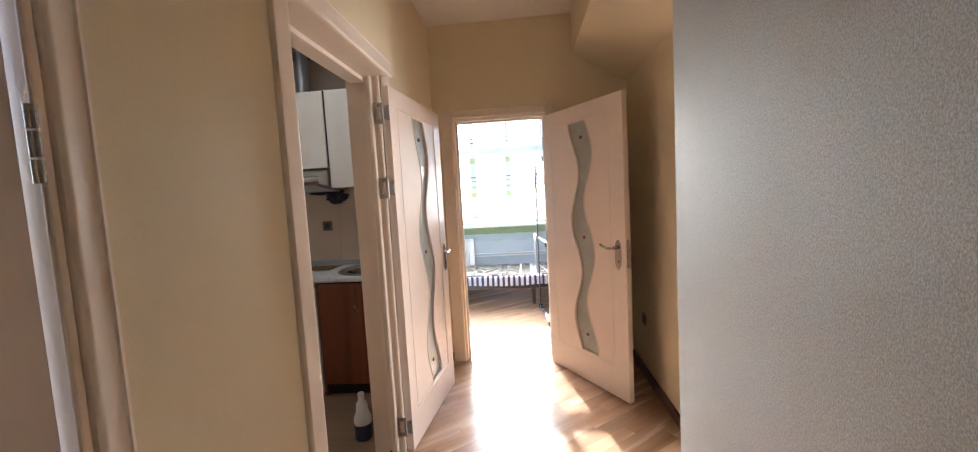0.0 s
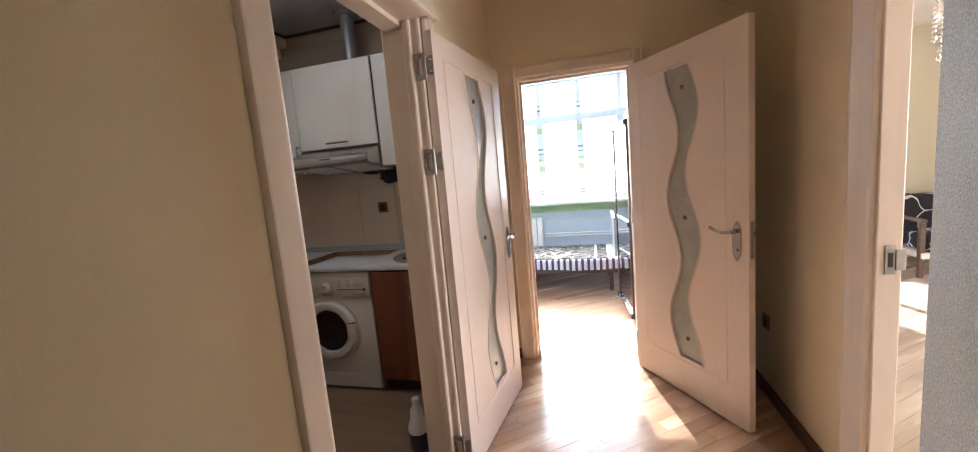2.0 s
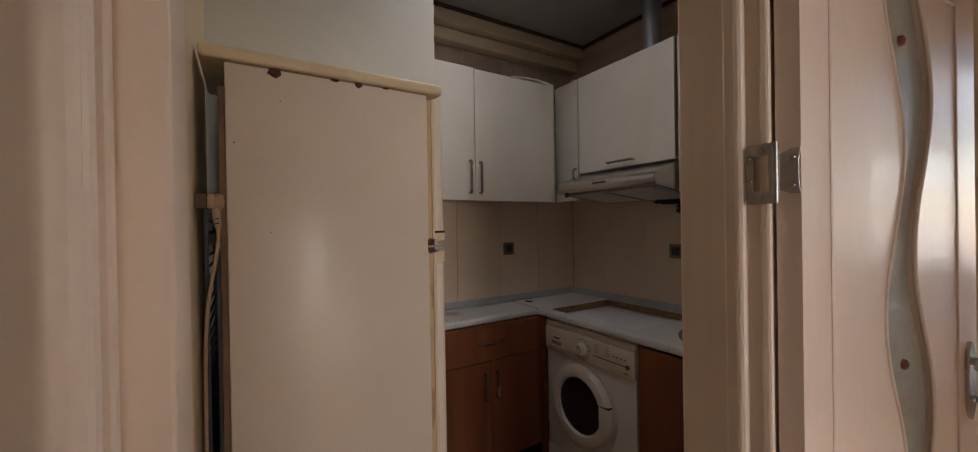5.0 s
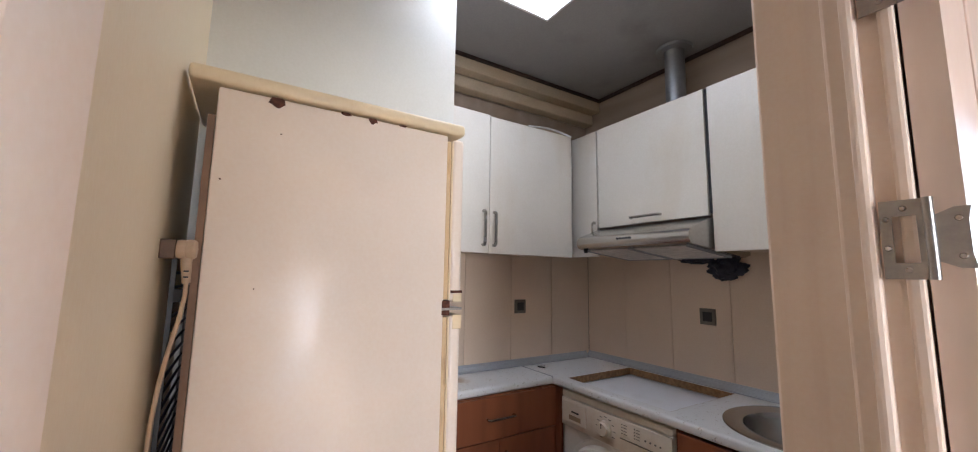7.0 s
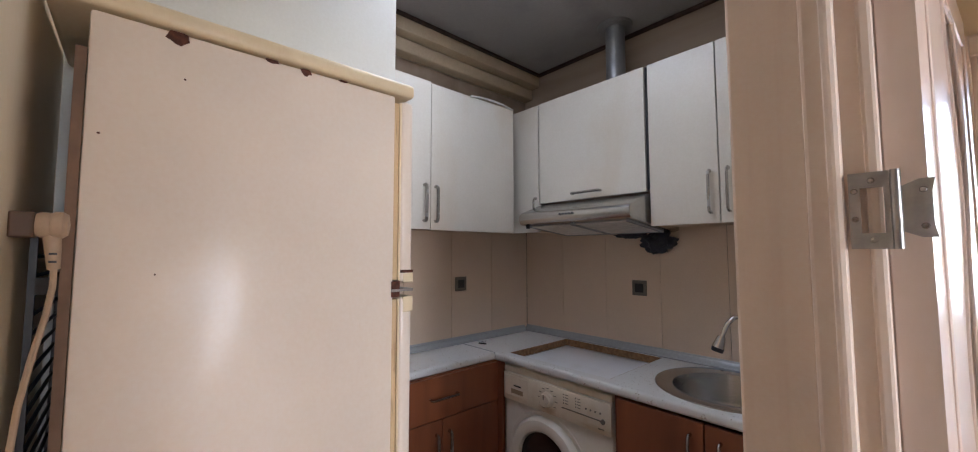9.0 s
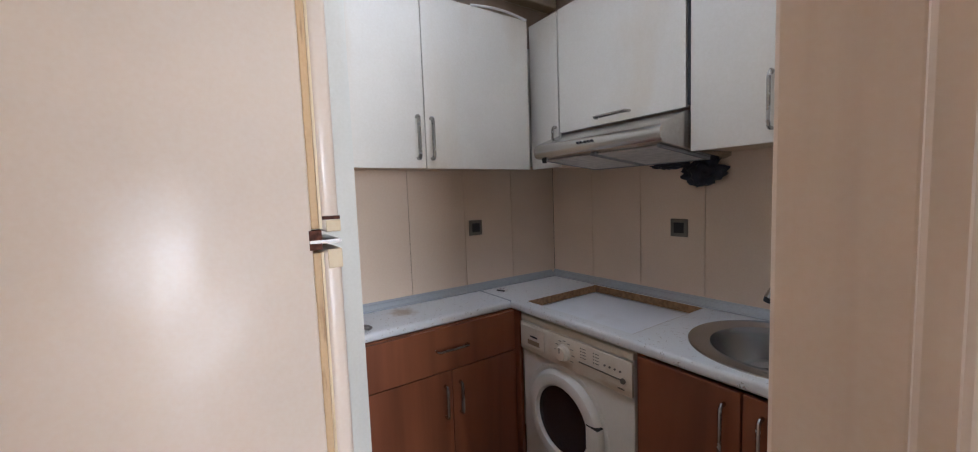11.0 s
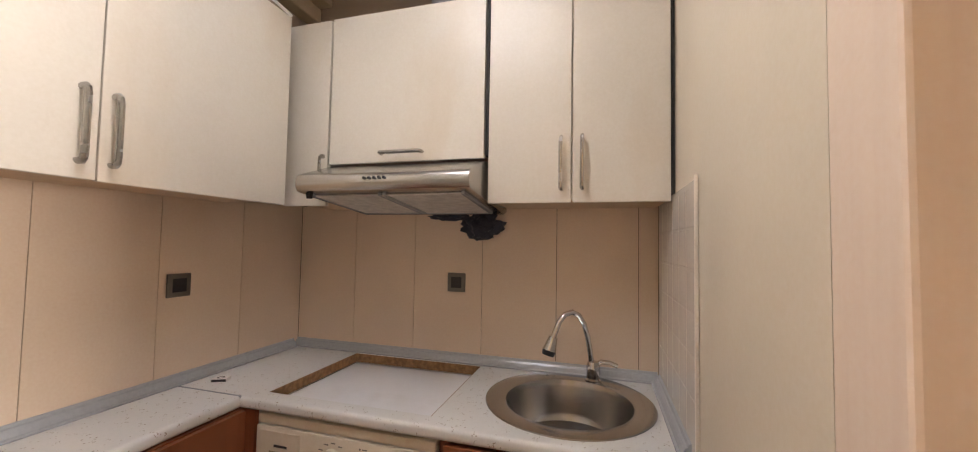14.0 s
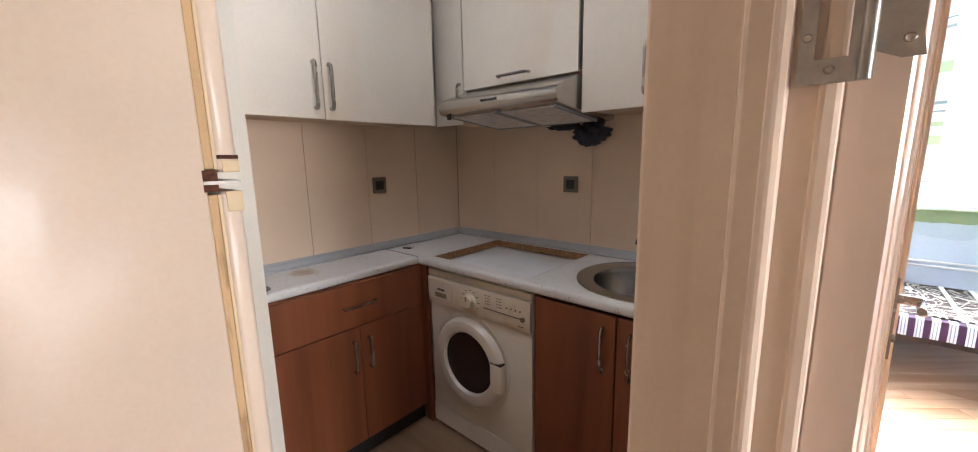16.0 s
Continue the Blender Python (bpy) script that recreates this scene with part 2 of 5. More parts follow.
TILE = stained("beige_tile_panel", (0.76, 0.605, 0.465), (0.66, 0.48, 0.33), 0.25, 2.0, 0.22, stretch=(1, 1, 0.4))
TAN = stained("tan_chipboard_underside", (0.62, 0.45, 0.30), (0.45, 0.29, 0.17), 0.4, 6.0, 0.6)
GLOSSTILE = mat("glossy_white_tile_sheet", (0.74, 0.69, 0.62), 0.12, vary=0.03, bump=0.01)
GROUT = mat("dark_joint", (0.10, 0.055, 0.030), 0.9)
KCEIL = stained("grey_ceiling_board", (0.35, 0.34, 0.335), (0.22, 0.21, 0.20), 0.6, 3, 0.6)
KBROWN = wood("brown_wood_lining", (0.30, 0.22, 0.155), (0.44, 0.345, 0.26), 0.35, 0, 5)
BEAM = mat("beige_cornice_board", (0.55, 0.44, 0.30), 0.5, vary=0.06)
TRIMD = mat("dark_ceiling_trim", (0.06, 0.035, 0.025), 0.6, vary=0.3, scale=30)
SOCK = mat("bronze_grey_socket_plate", (0.17, 0.15, 0.125), 0.35, 0.4, 0.1)
PIPE = mat("grey_duct", (0.33, 0.335, 0.34), 0.4, 0.6, 0.1)
PANEL = glow("ceiling_light_diffuser", (0.97, 0.99, 1.0), 1.0)
RUBBER = mat("dark_rubber", (0.03, 0.03, 0.035), 0.6)
DRUMGL = mat("dark_porthole_glass", (0.022, 0.023, 0.027), 0.06, vary=0.2, scale=8, bump=0, coat=0.5)
PLASTW = mat("off_white_plastic", (0.78, 0.72, 0.64), 0.4, vary=0.05)
# white plaster, with the blue of sky-lit shade mixed into its colour
BEDWALL = mat("shade_blue_bedroom_plaster", (0.58, 0.64, 0.72), 0.8, vary=0.03, scale=2)
UPVC = mat("white_window_plastic", (0.82, 0.84, 0.85), 0.35, vary=0.03)
PANE = glass("window_glass", (1, 1, 1), 0.0)
WARD = wood("dark_wenge_veneer", (0.025, 0.012, 0.010), (0.07, 0.03, 0.024), 0.35, 2, 10)
MIRROR = mat("tinted_mirror_door", (0.55, 0.56, 0.60), 0.03, 1.0, 0.02, bump=0)
LIVWALL = mat("beige_living_wall", (0.60, 0.53, 0.38), 0.6, vary=0.04, scale=1.5)
FLOORW = wood("honey_parquet", (0.36, 0.20, 0.115), (0.56, 0.36, 0.23), 0.22, 0, 7, 0.14, coat=0.3)
FLOORL = wood("pale_worn_parquet", (0.40, 0.30, 0.22), (0.66, 0.55, 0.45), 0.24, 0, 7, 0.16, coat=0.3)
FLOORG = mat("floor_joint", (0.10, 0.055, 0.03), 0.8)
KFLOOR = wood("brown_kitchen_laminate", (0.20, 0.12, 0.07), (0.36, 0.24, 0.15), 0.35, 0, 7, 0.08)
OFFWHITE = mat("white_enamel_paint", (0.82, 0.80, 0.78), 0.35, vary=0.04)
BRONZEW = wood("dark_sofa_wood", (0.06, 0.03, 0.02), (0.13, 0.07, 0.04), 0.4, 0)
NAVY = mat("crumpled_dark_plastic", (0.012, 0.014, 0.03), 0.35, vary=0.3, scale=30, bump=0.2, bscale=60)

# ---- mesh helpers ----


def bx(*boxes, bevel=0.0, seg=2):
    """One bmesh of boxes given as x0, x1, y0, y1, z0, z1."""
    bm = bmesh.new()
    for x0, x1, y0, y1, z0, z1 in boxes:
        r = bmesh.ops.create_cube(bm, size=1.0)
        m = Matrix.Translation(((x0 + x1) / 2, (y0 + y1) / 2, (z0 + z1) / 2)) @ Matrix.Diagonal((x1 - x0, y1 - y0, z1 - z0, 1))
        bmesh.ops.transform(bm, matrix=m, verts=r["verts"])
    if bevel:
        bmesh.ops.bevel(bm, geom=list(bm.edges), offset=bevel, segments=seg, profile=0.5, affect="EDGES")
    return bm


def rod(bm, a, b, r, seg=16, r2=None):
    a, b = Vector(a), Vector(b)
    m = Matrix.Translation((a + b) / 2) @ (b - a).to_track_quat("Z", "Y").to_matrix().to_4x4()
    bmesh.ops.create_cone(bm, cap_ends=True, segments=seg, radius1=r, radius2=r if r2 is None else r2, depth=(b - a).length, matrix=m)
    return bm


def tube(bm, pts, r, seg=10, flat=1.0):
    """A swept tube along points; flat squeezes it sideways."""
    pts = [Vector(p) for p in pts]
    rings = []
    side = None
    for i, p in enumerate(pts):
        d = (pts[min(i + 1, len(pts) - 1)] - pts[max(i - 1, 0)]).normalized()
        if side is None:
            side = d.orthogonal().normalized()
        side = (side - d * side.dot(d)).normalized()
        up = d.cross(side)
        rings.append([bm.verts.new(p + side * r * math.cos(a) + up * r * flat * math.sin(a)) for a in (2 * math.pi * k / seg for k in range(seg))])
    for p, q in zip(rings, rings[1:]):
        for k in range(seg):
            bm.faces.new((p[k], p[(k + 1) % seg], q[(k + 1) % seg], q[k]))
    bm.faces.new(rings[0][::-1])
    bm.faces.new(rings[-1])
    return bm


def lathe(bm, profile, centre=(0, 0, 0), seg=40, m=None):
    """Turns (radius, height) pairs about z."""
    rings = []
    for r, h in profile:
        ring = []
        for k in range(seg):
            a = 2 * math.pi * k / seg
            p = Vector((r * math.cos(a), r * math.sin(a), h))
            p = m @ p if m else p
            ring.append(bm.verts.new(p + Vector(centre)))
        rings.append(ring)
    for p, q in zip(rings, rings[1:]):
        for k in range(seg):
            bm.faces.new((p[k], p[(k + 1) % seg], q[(k + 1) % seg], q[k]))
    return bm


def slab(bm, outline, z0, z1, m=None):
    """An outline in x, y pushed from z0 to z1."""
    lo = [bm.verts.new((m or Matrix()) @ Vector((x, y, z0))) for x, y in outline]
    hi = [bm.verts.new((m or Matrix()) @ Vector((x, y, z1))) for x, y in outline]
    bm.faces.new(lo[::-1])
    bm.faces.new(hi)
    for i in range(len(lo)):
        j = (i + 1) % len(lo)
        bm.faces.new((lo[i], lo[j], hi[j], hi[i]))
    return bm


def mesh_of(name, bm, material, smooth=False):
    bmesh.ops.recalc_face_normals(bm, faces=bm.faces)
    me = bpy.data.meshes.new(name)
    bm.to_mesh(me)
    bm.free()
    me.materials.append(material)
    if smooth:
        me.shade_smooth()
        me.set_sharp_from_angle(angle=radians(35))
    return me


def part(name, bm, material, parent, label="", smooth=False):
    ob = new(name, mesh_of(name, bm, material, smooth))
    ob.parent = parent
    if label:
        tagged(ob, label)
    return ob


LEVEL = 0.03      # height of the parquet above the datum; the kitchen is built from the datum itself


def thing(name, label, category, at=(0, 0, 0), turn=0.0, group="", kind=""):
    ob = new(name)
    ob.empty_display_size = 0.1
    ob.matrix_world = pose(at[0], at[1], at[2] + LEVEL, 0, 0, turn)
    return tagged(ob, label, category, group, kind)


def single(name, bm, material, label, category, at=(0, 0, 0), turn=0.0, kind="", group="", smooth=False):
    ob = new(name, mesh_of(name, bm, material, smooth))
    ob.matrix_world = pose(at[0], at[1], at[2] + LEVEL, 0, 0, turn)
    return tagged(ob, label, category, group, kind)


def structure(name, bm, material, label, category):
    return single(name, bm, material, label, category, kind="structure")


# ---- walls, floors and ceilings ----
H = 2.80          # corridor ceiling
KZ = -0.04        # kitchen floor
KH = 2.72         # kitchen ceiling
XW, XWN, XE = -0.70, -0.735, 0.833      # corridor faces: west, west beyond the kitchen doorway, east
YN = 3.31         # corridor's end wall
structure("wall_west", bx((-0.84, XW, -0.95, -0.282, 0, H), (-0.84, XW, 0.578, 1.165, 0, H), (-0.84, XWN, 2.236, YN + 0.13, 0, H),
                          (-0.84, XW, -0.282, 0.578, 2.06, H), (-0.84, XW, 1.165, 2.236, 2.09, H)), CREAM, "cream-painted corridor wall with two doorways", "wall")
structure("wall_north", bx((XWN, -0.60, YN, YN + 0.13, 0, H), (0.22, XE, YN, YN + 0.13, 0, H), (-0.60, 0.22, YN, YN + 0.13, 2.07, H)), CREAM, "cream-painted end wall with the bedroom doorway", "wall")
structure("wall_east", bx((XE, XE + 0.066, 2.22, YN + 0.13, 0, H), (XE, XE + 0.066, 1.31, 2.22, 2.09, H)), CREAM, "cream-painted corridor wall beside the living room door", "wall")
structure("wall_silver", bx((0.455, 0.949, -0.95, 1.31, 0, H)), SILVER, "silver-grey shimmering wallpapered wall block", "wall")
structure("wall_south", bx((-0.84, XE + 0.14, -1.09, -0.95, 0, H)), CREAM, "cream-painted wall closing the corridor", "wall")
structure("ceiling", bx((-0.84, XE + 0.14, -1.09, YN + 0.13, H, H + 0.1)), CEIL, "white corridor ceiling", "ceiling")
bm = bmesh.new()
beam_side = [(0.42, 2.49), (XE, 2.24), (XE, H), (0.42, H)]
lo = [bm.verts.new((x, 1.312, z)) for x, z in beam_side]
hi = [bm.verts.new((x, YN, z)) for x, z in beam_side]
bm.faces.new(lo)
bm.faces.new(hi)
for i in range(4):
    bm.faces.new((lo[i], lo[(i + 1) % 4], hi[(i + 1) % 4], hi[i]))
structure("ceiling_beam", bm, CREAM, "cream-painted boxed beam with a sloping underside", "beam")
# kitchen shell
LEVEL = 0.0
structure("wall_kitchen_east", bx((-0.93, -0.84, 0.9, 1.165, KZ, KH), (-0.93, -0.84, 2.236, 3.59, KZ, KH), (-0.93, -0.84, 1.165, 2.236, 2.09, KH)), KWARM, "cream painted kitchen wall beside the doorway", "wall")
structure("wall_kitchen_north", bx((-2.79, -0.93, 3.45, 3.59, KZ, KH)), KWALL, "pale painted wall behind the worktop", "wall")
structure("wall_kitchen_west", bx((-2.79, -2.65, 1.97, 3.45, KZ, KH)), KWALL, "pale painted kitchen side wall", "wall")
structure("wall_kitchen_pier", bx((-2.79, -1.91, 1.19, 1.97, KZ, KH)), KWALL, "pale greenish-white wall pier behind the fridge", "wall")
structure("wall_kitchen_south", bx((-2.79, -0.93, 1.05, 1.19, KZ, KH)), CREAM, "cream painted wall beside the fridge", "wall")
structure("kitchen_ceiling", bx((-2.79, -0.84, 0.9, 3.59, KH, KH + 0.1)), KCEIL, "grey boarded kitchen ceiling", "ceiling")
# bedroom shell
LEVEL = 0.03
structure("wall_bedroom_north", bx((-3.2, -1.90, 5.92, 6.12, 0, 2.75), (0.66, 1.6, 5.92, 6.12, 0, 2.75), (-1.90, 0.66, 5.92, 6.12, 0, 0.97), (-1.90, 0.66, 5.92, 6.12, 2.60, 2.75)), BEDWALL, "white plaster wall around the bedroom window, tinted blue as in shade", "wall")
structure("wall_bedroom_south", bx((-3.2, -0.84, 3.60, 3.68, 0, 2.75), (XE + 0.0, 1.6, 3.60, 3.68, 0, 2.75)), BEDWALL, "white bedroom wall, tinted blue as in shade", "wall")
structure("wall_bedroom_west", bx((-3.3, -3.2, 3.6, 6.12, 0, 2.75)), BEDWALL, "white bedroom wall, tinted blue as in shade", "wall")
structure("wall_bedroom_east", bx((0.95, 1.05, 3.44, 6.12, 0, 2.75)), BEDWALL, "white bedroom wall behind the wardrobe, tinted blue as in shade", "wall")
structure("bedroom_ceiling", bx((-3.3, 1.05, 3.44, 6.12, 2.75, 2.85)), BEDWALL, "white bedroom ceiling, tinted blue as in shade", "ceiling")
# living room shell
structure("wall_living_north", bx((0.95, 1.2, 6.25, 6.37, 0, 2.62), (2.7, 5.2, 6.25, 6.37, 0, 2.62), (1.2, 2.7, 6.25, 6.37, 0, 0.55), (1.2, 2.7, 6.25, 6.37, 2.45, 2.62)), LIVWALL, "beige living room wall with a window", "wall")
structure("wall_living_east", bx((5.2, 5.3, -1.3, 0.05, 0, 2.62), (5.2, 5.3, 2.25, 6.37, 0, 2.62), (5.2, 5.3, 0.05, 2.25, 0, 0.4), (5.2, 5.3, 0.05, 2.25, 2.4, 2.62)), LIVWALL, "beige living room wall with a window", "wall")
structure("wall_living_south", bx((0.95, 5.2, -1.3, -1.2, 0, 2.62)), LIVWALL, "beige living room wall", "wall")
structure("wall_living_west", bx((0.95, 1.0, -1.2, 1.31, 0, 2.62), (0.8995, 0.9495, 2.22, 3.44, 0, 2.62), (0.8995, 0.9495, 1.31, 2.22, 2.09, 2.62), (1.0505, 1.10, 3.44, 6.25, 0, 2.62)), LIVWALL, "beige living room wall", "wall")
structure("living_ceiling", bx((0.90, 5.3, -1.3, 6.37, 2.62, 2.72)), CEIL, "white living room ceiling", "ceiling")
structure("floor", bx((-0.84, 5.3, -1.3, 3.44, -0.05, -0.012), (-3.3, 5.3, 3.44, 6.12, -0.05, -0.012)), FLOORG, "parquet sub-floor", "floor")
LEVEL = 0.0
structure("kitchen_floor", bx((-2.79, -0.84, 0.9, 3.59, KZ - 0.05, KZ)), KFLOOR, "brown laminate kitchen floor", "floor")
structure("doorway_threshold", bx((-0.84, -0.75, 1.18, 2.18, KZ - 0.05, 0.006), bevel=0.004), SKIRT, "dark wooden threshold strip", "threshold")

# ---- doors ----
LEVEL = 0.03
FLAT = Matrix(((1, 0, 0, 0), (0, 0, 1, 0), (0, 1, 0, 0), (0, 0, 0, 1)))   # outline x, z pushed along y


def wave_left(z, a):
    return a + 0.046 * math.cos((z - 0.83) / 0.71 * 2 * math.pi)


def wave_right(z, a, w=0.15):
    return a + w + 0.047 * math.cos((z - 0.955) / 0.715 * 2 * math.pi)


def leaf_with_wave(door, width, glass_x, top, thick=0.04, gw=0.15):
    """A lacquered door leaf with a wavy glass strip, hinged at x 0, its shown face at y 0."""
    lo, hi, z0 = 0.235, top - 0.115, 0.008
    zs = [lo + (hi - lo) * i / 48 for i in range(49)]
    left = [(wave_left(z, glass_x), z) for z in zs]
    right = [(wave_right(z, glass_x, gw), z) for z in zs]
    bm = bmesh.new()
    slab(bm, [(0, lo)] + left + [(0, hi)], 0, thick, FLAT)
    slab(bm, right + [(width, hi), (width, lo)], 0, thick, FLAT)
    slab(bm, [(0, z0), (width, z0), (width, lo), (0, lo)], 0, thick, FLAT)
    slab(bm, [(0, hi), (width, hi), (width, top), (0, top)], 0, thick, FLAT)
    leaf = part("leaf", bm, DOORP, door, "rosy cream lacquered door leaf with wavy glass")
    bm = bmesh.new()
    slab(bm, [(x - 0.002, z) for x, z in left] + [(x + 0.002, z) for x, z in right][::-1], 0.013, 0.025, FLAT)
    part("glass", bm, FROST, leaf, "wavy strip of frosted grey glass")
    for edge in (left, right):
        for y in (0.0, thick):
            part("bead", tube(bmesh.new(), [(x, y, z) for x, z in edge], 0.0045, 8), BEAD, leaf, "", True)
    for y in (0.0, thick):
        for z in (lo, hi):
            a, b = wave_left(z, glass_x), wave_right(z, glass_x, gw)
            part("bead", rod(bmesh.new(), (a, y, z), (b, y, z), 0.0045, 8), BEAD, leaf, "", True)
    # pressed panel outline
    x0, x1, za, zb = 0.095, width - 0.125, 0.21, top - 0.10
    pts = [(x0, 0, za), (x0, 0, zb), (x1, 0, zb), (x1, 0, za)]
    for a, b in ((0, 1), (1, 2), (2, 3), (3, 0)):
        part("panel_groove", rod(bmesh.new(), pts[a], pts[b], 0.0035, 6), DOORP, leaf, "", True)
    # amber studs
    for z in (0.355, 1.07, 1.78):
        x = (wave_left(z, glass_x) + wave_right(z, glass_x, gw)) / 2
        st = lathe(bmesh.new(), [(0.0, 0.0), (0.012, 0.0), (0.011, 0.006), (0.006, 0.009), (0.0, 0.010)], (x, 0.013, z), 14, Matrix.Rotation(radians(90), 3, "X"))
        part("glass_stud", st, AMBER, leaf, "small amber glass stud", True)
    return leaf


def lever_handle(leaf, width, z, side=-1, face=0.0):
    """Plate and curved lever at the free edge; side -1 is the shown face."""
    x = width - 0.06
    bm = bmesh.new()
    rim = [(x + 0.024 * math.cos(a) * min(1.0, 0.55 + 0.9 * (1 - abs(math.sin(a)))), z - 0.02 + 0.098 * math.copysign(abs(math.sin(a)) ** 0.55, math.sin(a))) for a in (2 * math.pi * k / 28 for k in range(28))]
    slab(bm, rim, min(face, face + side * 0.008), max(face, face + side * 0.008), FLAT)
    part("handle_plate", bm, CHROME, leaf, "satin nickel handle plate", True)
    bm = bmesh.new()
    rod(bm, (x, face, z + 0.03), (x, face + side * 0.045, z + 0.03), 0.011, 14)
    part("handle_neck", bm, CHROME, leaf, "", True)
    pts = [(x + 0.006 - 0.125 * s, face + side * 0.045, z + 0.03 - 0.012 * math.sin(s * math.pi * 0.9) + 0.018 * s * s) for s in (i / 12 for i in range(13))]
    part("lever", tube(bmesh.new(), pts, 0.0085, 10, 0.75), CHROME, leaf, "curved satin nickel lever", True)
    bm = rod(bmesh.new(), (x, face, z - 0.065), (x, face + side * 0.014, z - 0.065), 0.009, 14)
    part("key_rose", bm, CHROME, leaf, "", True)


def latch_plate(leaf, width, z, thick=0.04):
    part("latch_plate", bx((width - 0.001, width + 0.002, 0.009, 0.031, z - 0.10, z + 0.08)), HINGE, leaf, "steel latch plate")
    part("latch_bolt", bx((width, width + 0.011, 0.013, 0.027, z + 0.01, z + 0.045), bevel=0.003), CHROME, leaf)


def butterfly_hinge(door, at, turn, z, h=0.108):
    """Open-centre hinge: a cut-out plate on the jamb, a small leaf on the door edge, and a pin."""
    e = new("hinge")
    e.empty_display_size = 0.03
    e.parent = door
    e.matrix_basis = pose(at[0], at[1], z, 0, 0, turn)
    t = 0.0025
    bm = bx((-0.048, -0.036, 0, t, -h / 2, h / 2), (-0.036, 0.0, 0, t, h / 2 - 0.022, h / 2), (-0.036, 0.0, 0, t, -h / 2, -h / 2 + 0.022), (-0.012, 0.0, 0, t, -h / 2 + 0.022, h / 2 - 0.022))
    part("jamb_plate", bm, HINGE, e, "cut-out zinc hinge plate")
    bm = bmesh.new()
    slab(bm, [(0.004, -h * 0.28), (0.022, -h * 0.36), (0.036, -h * 0.36), (0.033, -h * 0.2), (0.033, h * 0.2), (0.036, h * 0.36), (0.022, h * 0.36), (0.004, h * 0.28)], 0, t, FLAT)
    part("door_plate", bm, HINGE, e)
    bm = rod(bmesh.new(), (0, -0.003, -h / 2), (0, -0.003, h / 2), 0.0055, 12)
    part("pin", bm, HINGE, e, "", True)
    for x, zz in ((-0.042, 0.028), (-0.042, -0.012), (-0.024, 0.042), (-0.024, -0.042), (0.025, 0.024), (0.025, -0.024)):
        part("screw", lathe(bmesh.new(), [(0.0, -0.0022), (0.003, -0.0018), (0.0042, 0.0)], (x, 0, zz), 10, Matrix.Rotation(radians(-90), 3, "X")), CHROME, e, "", True)


def casing_profile(width=0.085):
    """Section of a moulded casing: across its width and out from the wall."""
    return [(0, 0), (0, 0.011), (0.003, 0.017), (0.009, 0.020), (0.016, 0.020), (0.021, 0.0175), (width - 0.012, 0.0165), (width - 0.009, 0.019), (width - 0.003, 0.018), (width, 0.013), (width, 0)]


def casing(door, base, across, out, up, length, width=0.085, name="casing"):
    """Pushes the section along up, from base, with its inner edge at base and its width running along across."""
    bm = bmesh.new()
    a, o, u = Vector(across), Vector(out), Vector(up)
    lo = [bm.verts.new(Vector(base) + a * x + o * y) for x, y in casing_profile(width)]
    hi = [bm.verts.new(Vector(base) + a * x + o * y + u * length) for x, y in casing_profile(width)]
    bm.faces.new(lo)
    bm.faces.new(hi)
    for i in range(len(lo)):
        j = (i + 1) % len(lo)
        bm.faces.new((lo[i], lo[j], hi[j], hi[i]))
    return part(name, bm, JAMBP, door, "", True)


# kitchen door, open against the corridor wall
door = thing("door_1", "open cream door with wavy frosted glass, folded back beside the kitchen doorway", "door", kind="structure")
TOP = 2.045
part("jamb", bx((-0.932, -0.82, 2.126, 2.2355, KZ - 0.03, 2.09), (-0.82, -0.742, 2.094, 2.236, KZ, 2.09), bevel=0.006), JAMBP, door, "grained cream jamb")
part("jamb_bead", bx((-0.793, -0.775, 2.078, 2.10, 0, 2.06), bevel=0.007), JAMBP, door)
part("jamb_bead", bx((-0.752, -0.734, 2.086, 2.10, 0, 2.06), bevel=0.005), JAMBP, door)
part("jamb", bx((-0.905, -0.696, 1.165, 1.206, KZ - 0.03, 2.09), bevel=0.004), JAMBP, door, "grained cream jamb")
part("door_stop", bx((-0.905, -0.80, 1.200, 1.240, KZ - 0.03, 2.06), bevel=0.004), JAMBP, door)
part("jamb_bead", bx((-0.716, -0.692, 1.200, 1.217, 0, 2.06), bevel=0.006), JAMBP, door)
part("jamb_bead", bx((-0.765, -0.745, 1.200, 1.214, 0, 2.06), bevel=0.006), JAMBP, door)
part("head_jamb", bx((-0.905, -0.696, 1.206, 2.094, TOP + 0.015, 2.09), (-0.905, -0.82, 1.206, 2.118, TOP - 0.005, TOP + 0.02), bevel=0.004), JAMBP, door)
casing(door, (XW, 1.215, 0), (0, -1, 0), (1, 0, 0), (0, 0, 1), TOP + 0.10, 0.08)
casing(door, (XWN, 2.12, 0), (0, 1, 0), (1, 0, 0), (0, 0, 1), TOP + 0.10)
casing(door, (XW, 1.215, TOP + 0.015), (0, 0, 1), (1, 0, 0), (0, 1, 0), 0.93)
leaf = leaf_with_wave(door, 0.80, 0.345, 2.01, gw=0.14)
leaf.matrix_basis = pose(-0.692, 2.100, 0, 0, 0, 83.6)
lever_handle(leaf, 0.80, 1.0)
latch_plate(leaf, 0.80, 1.0)
for z in (0.155, 1.476, 1.866):
    butterfly_hinge(door, (-0.722, 2.081), 0, z)

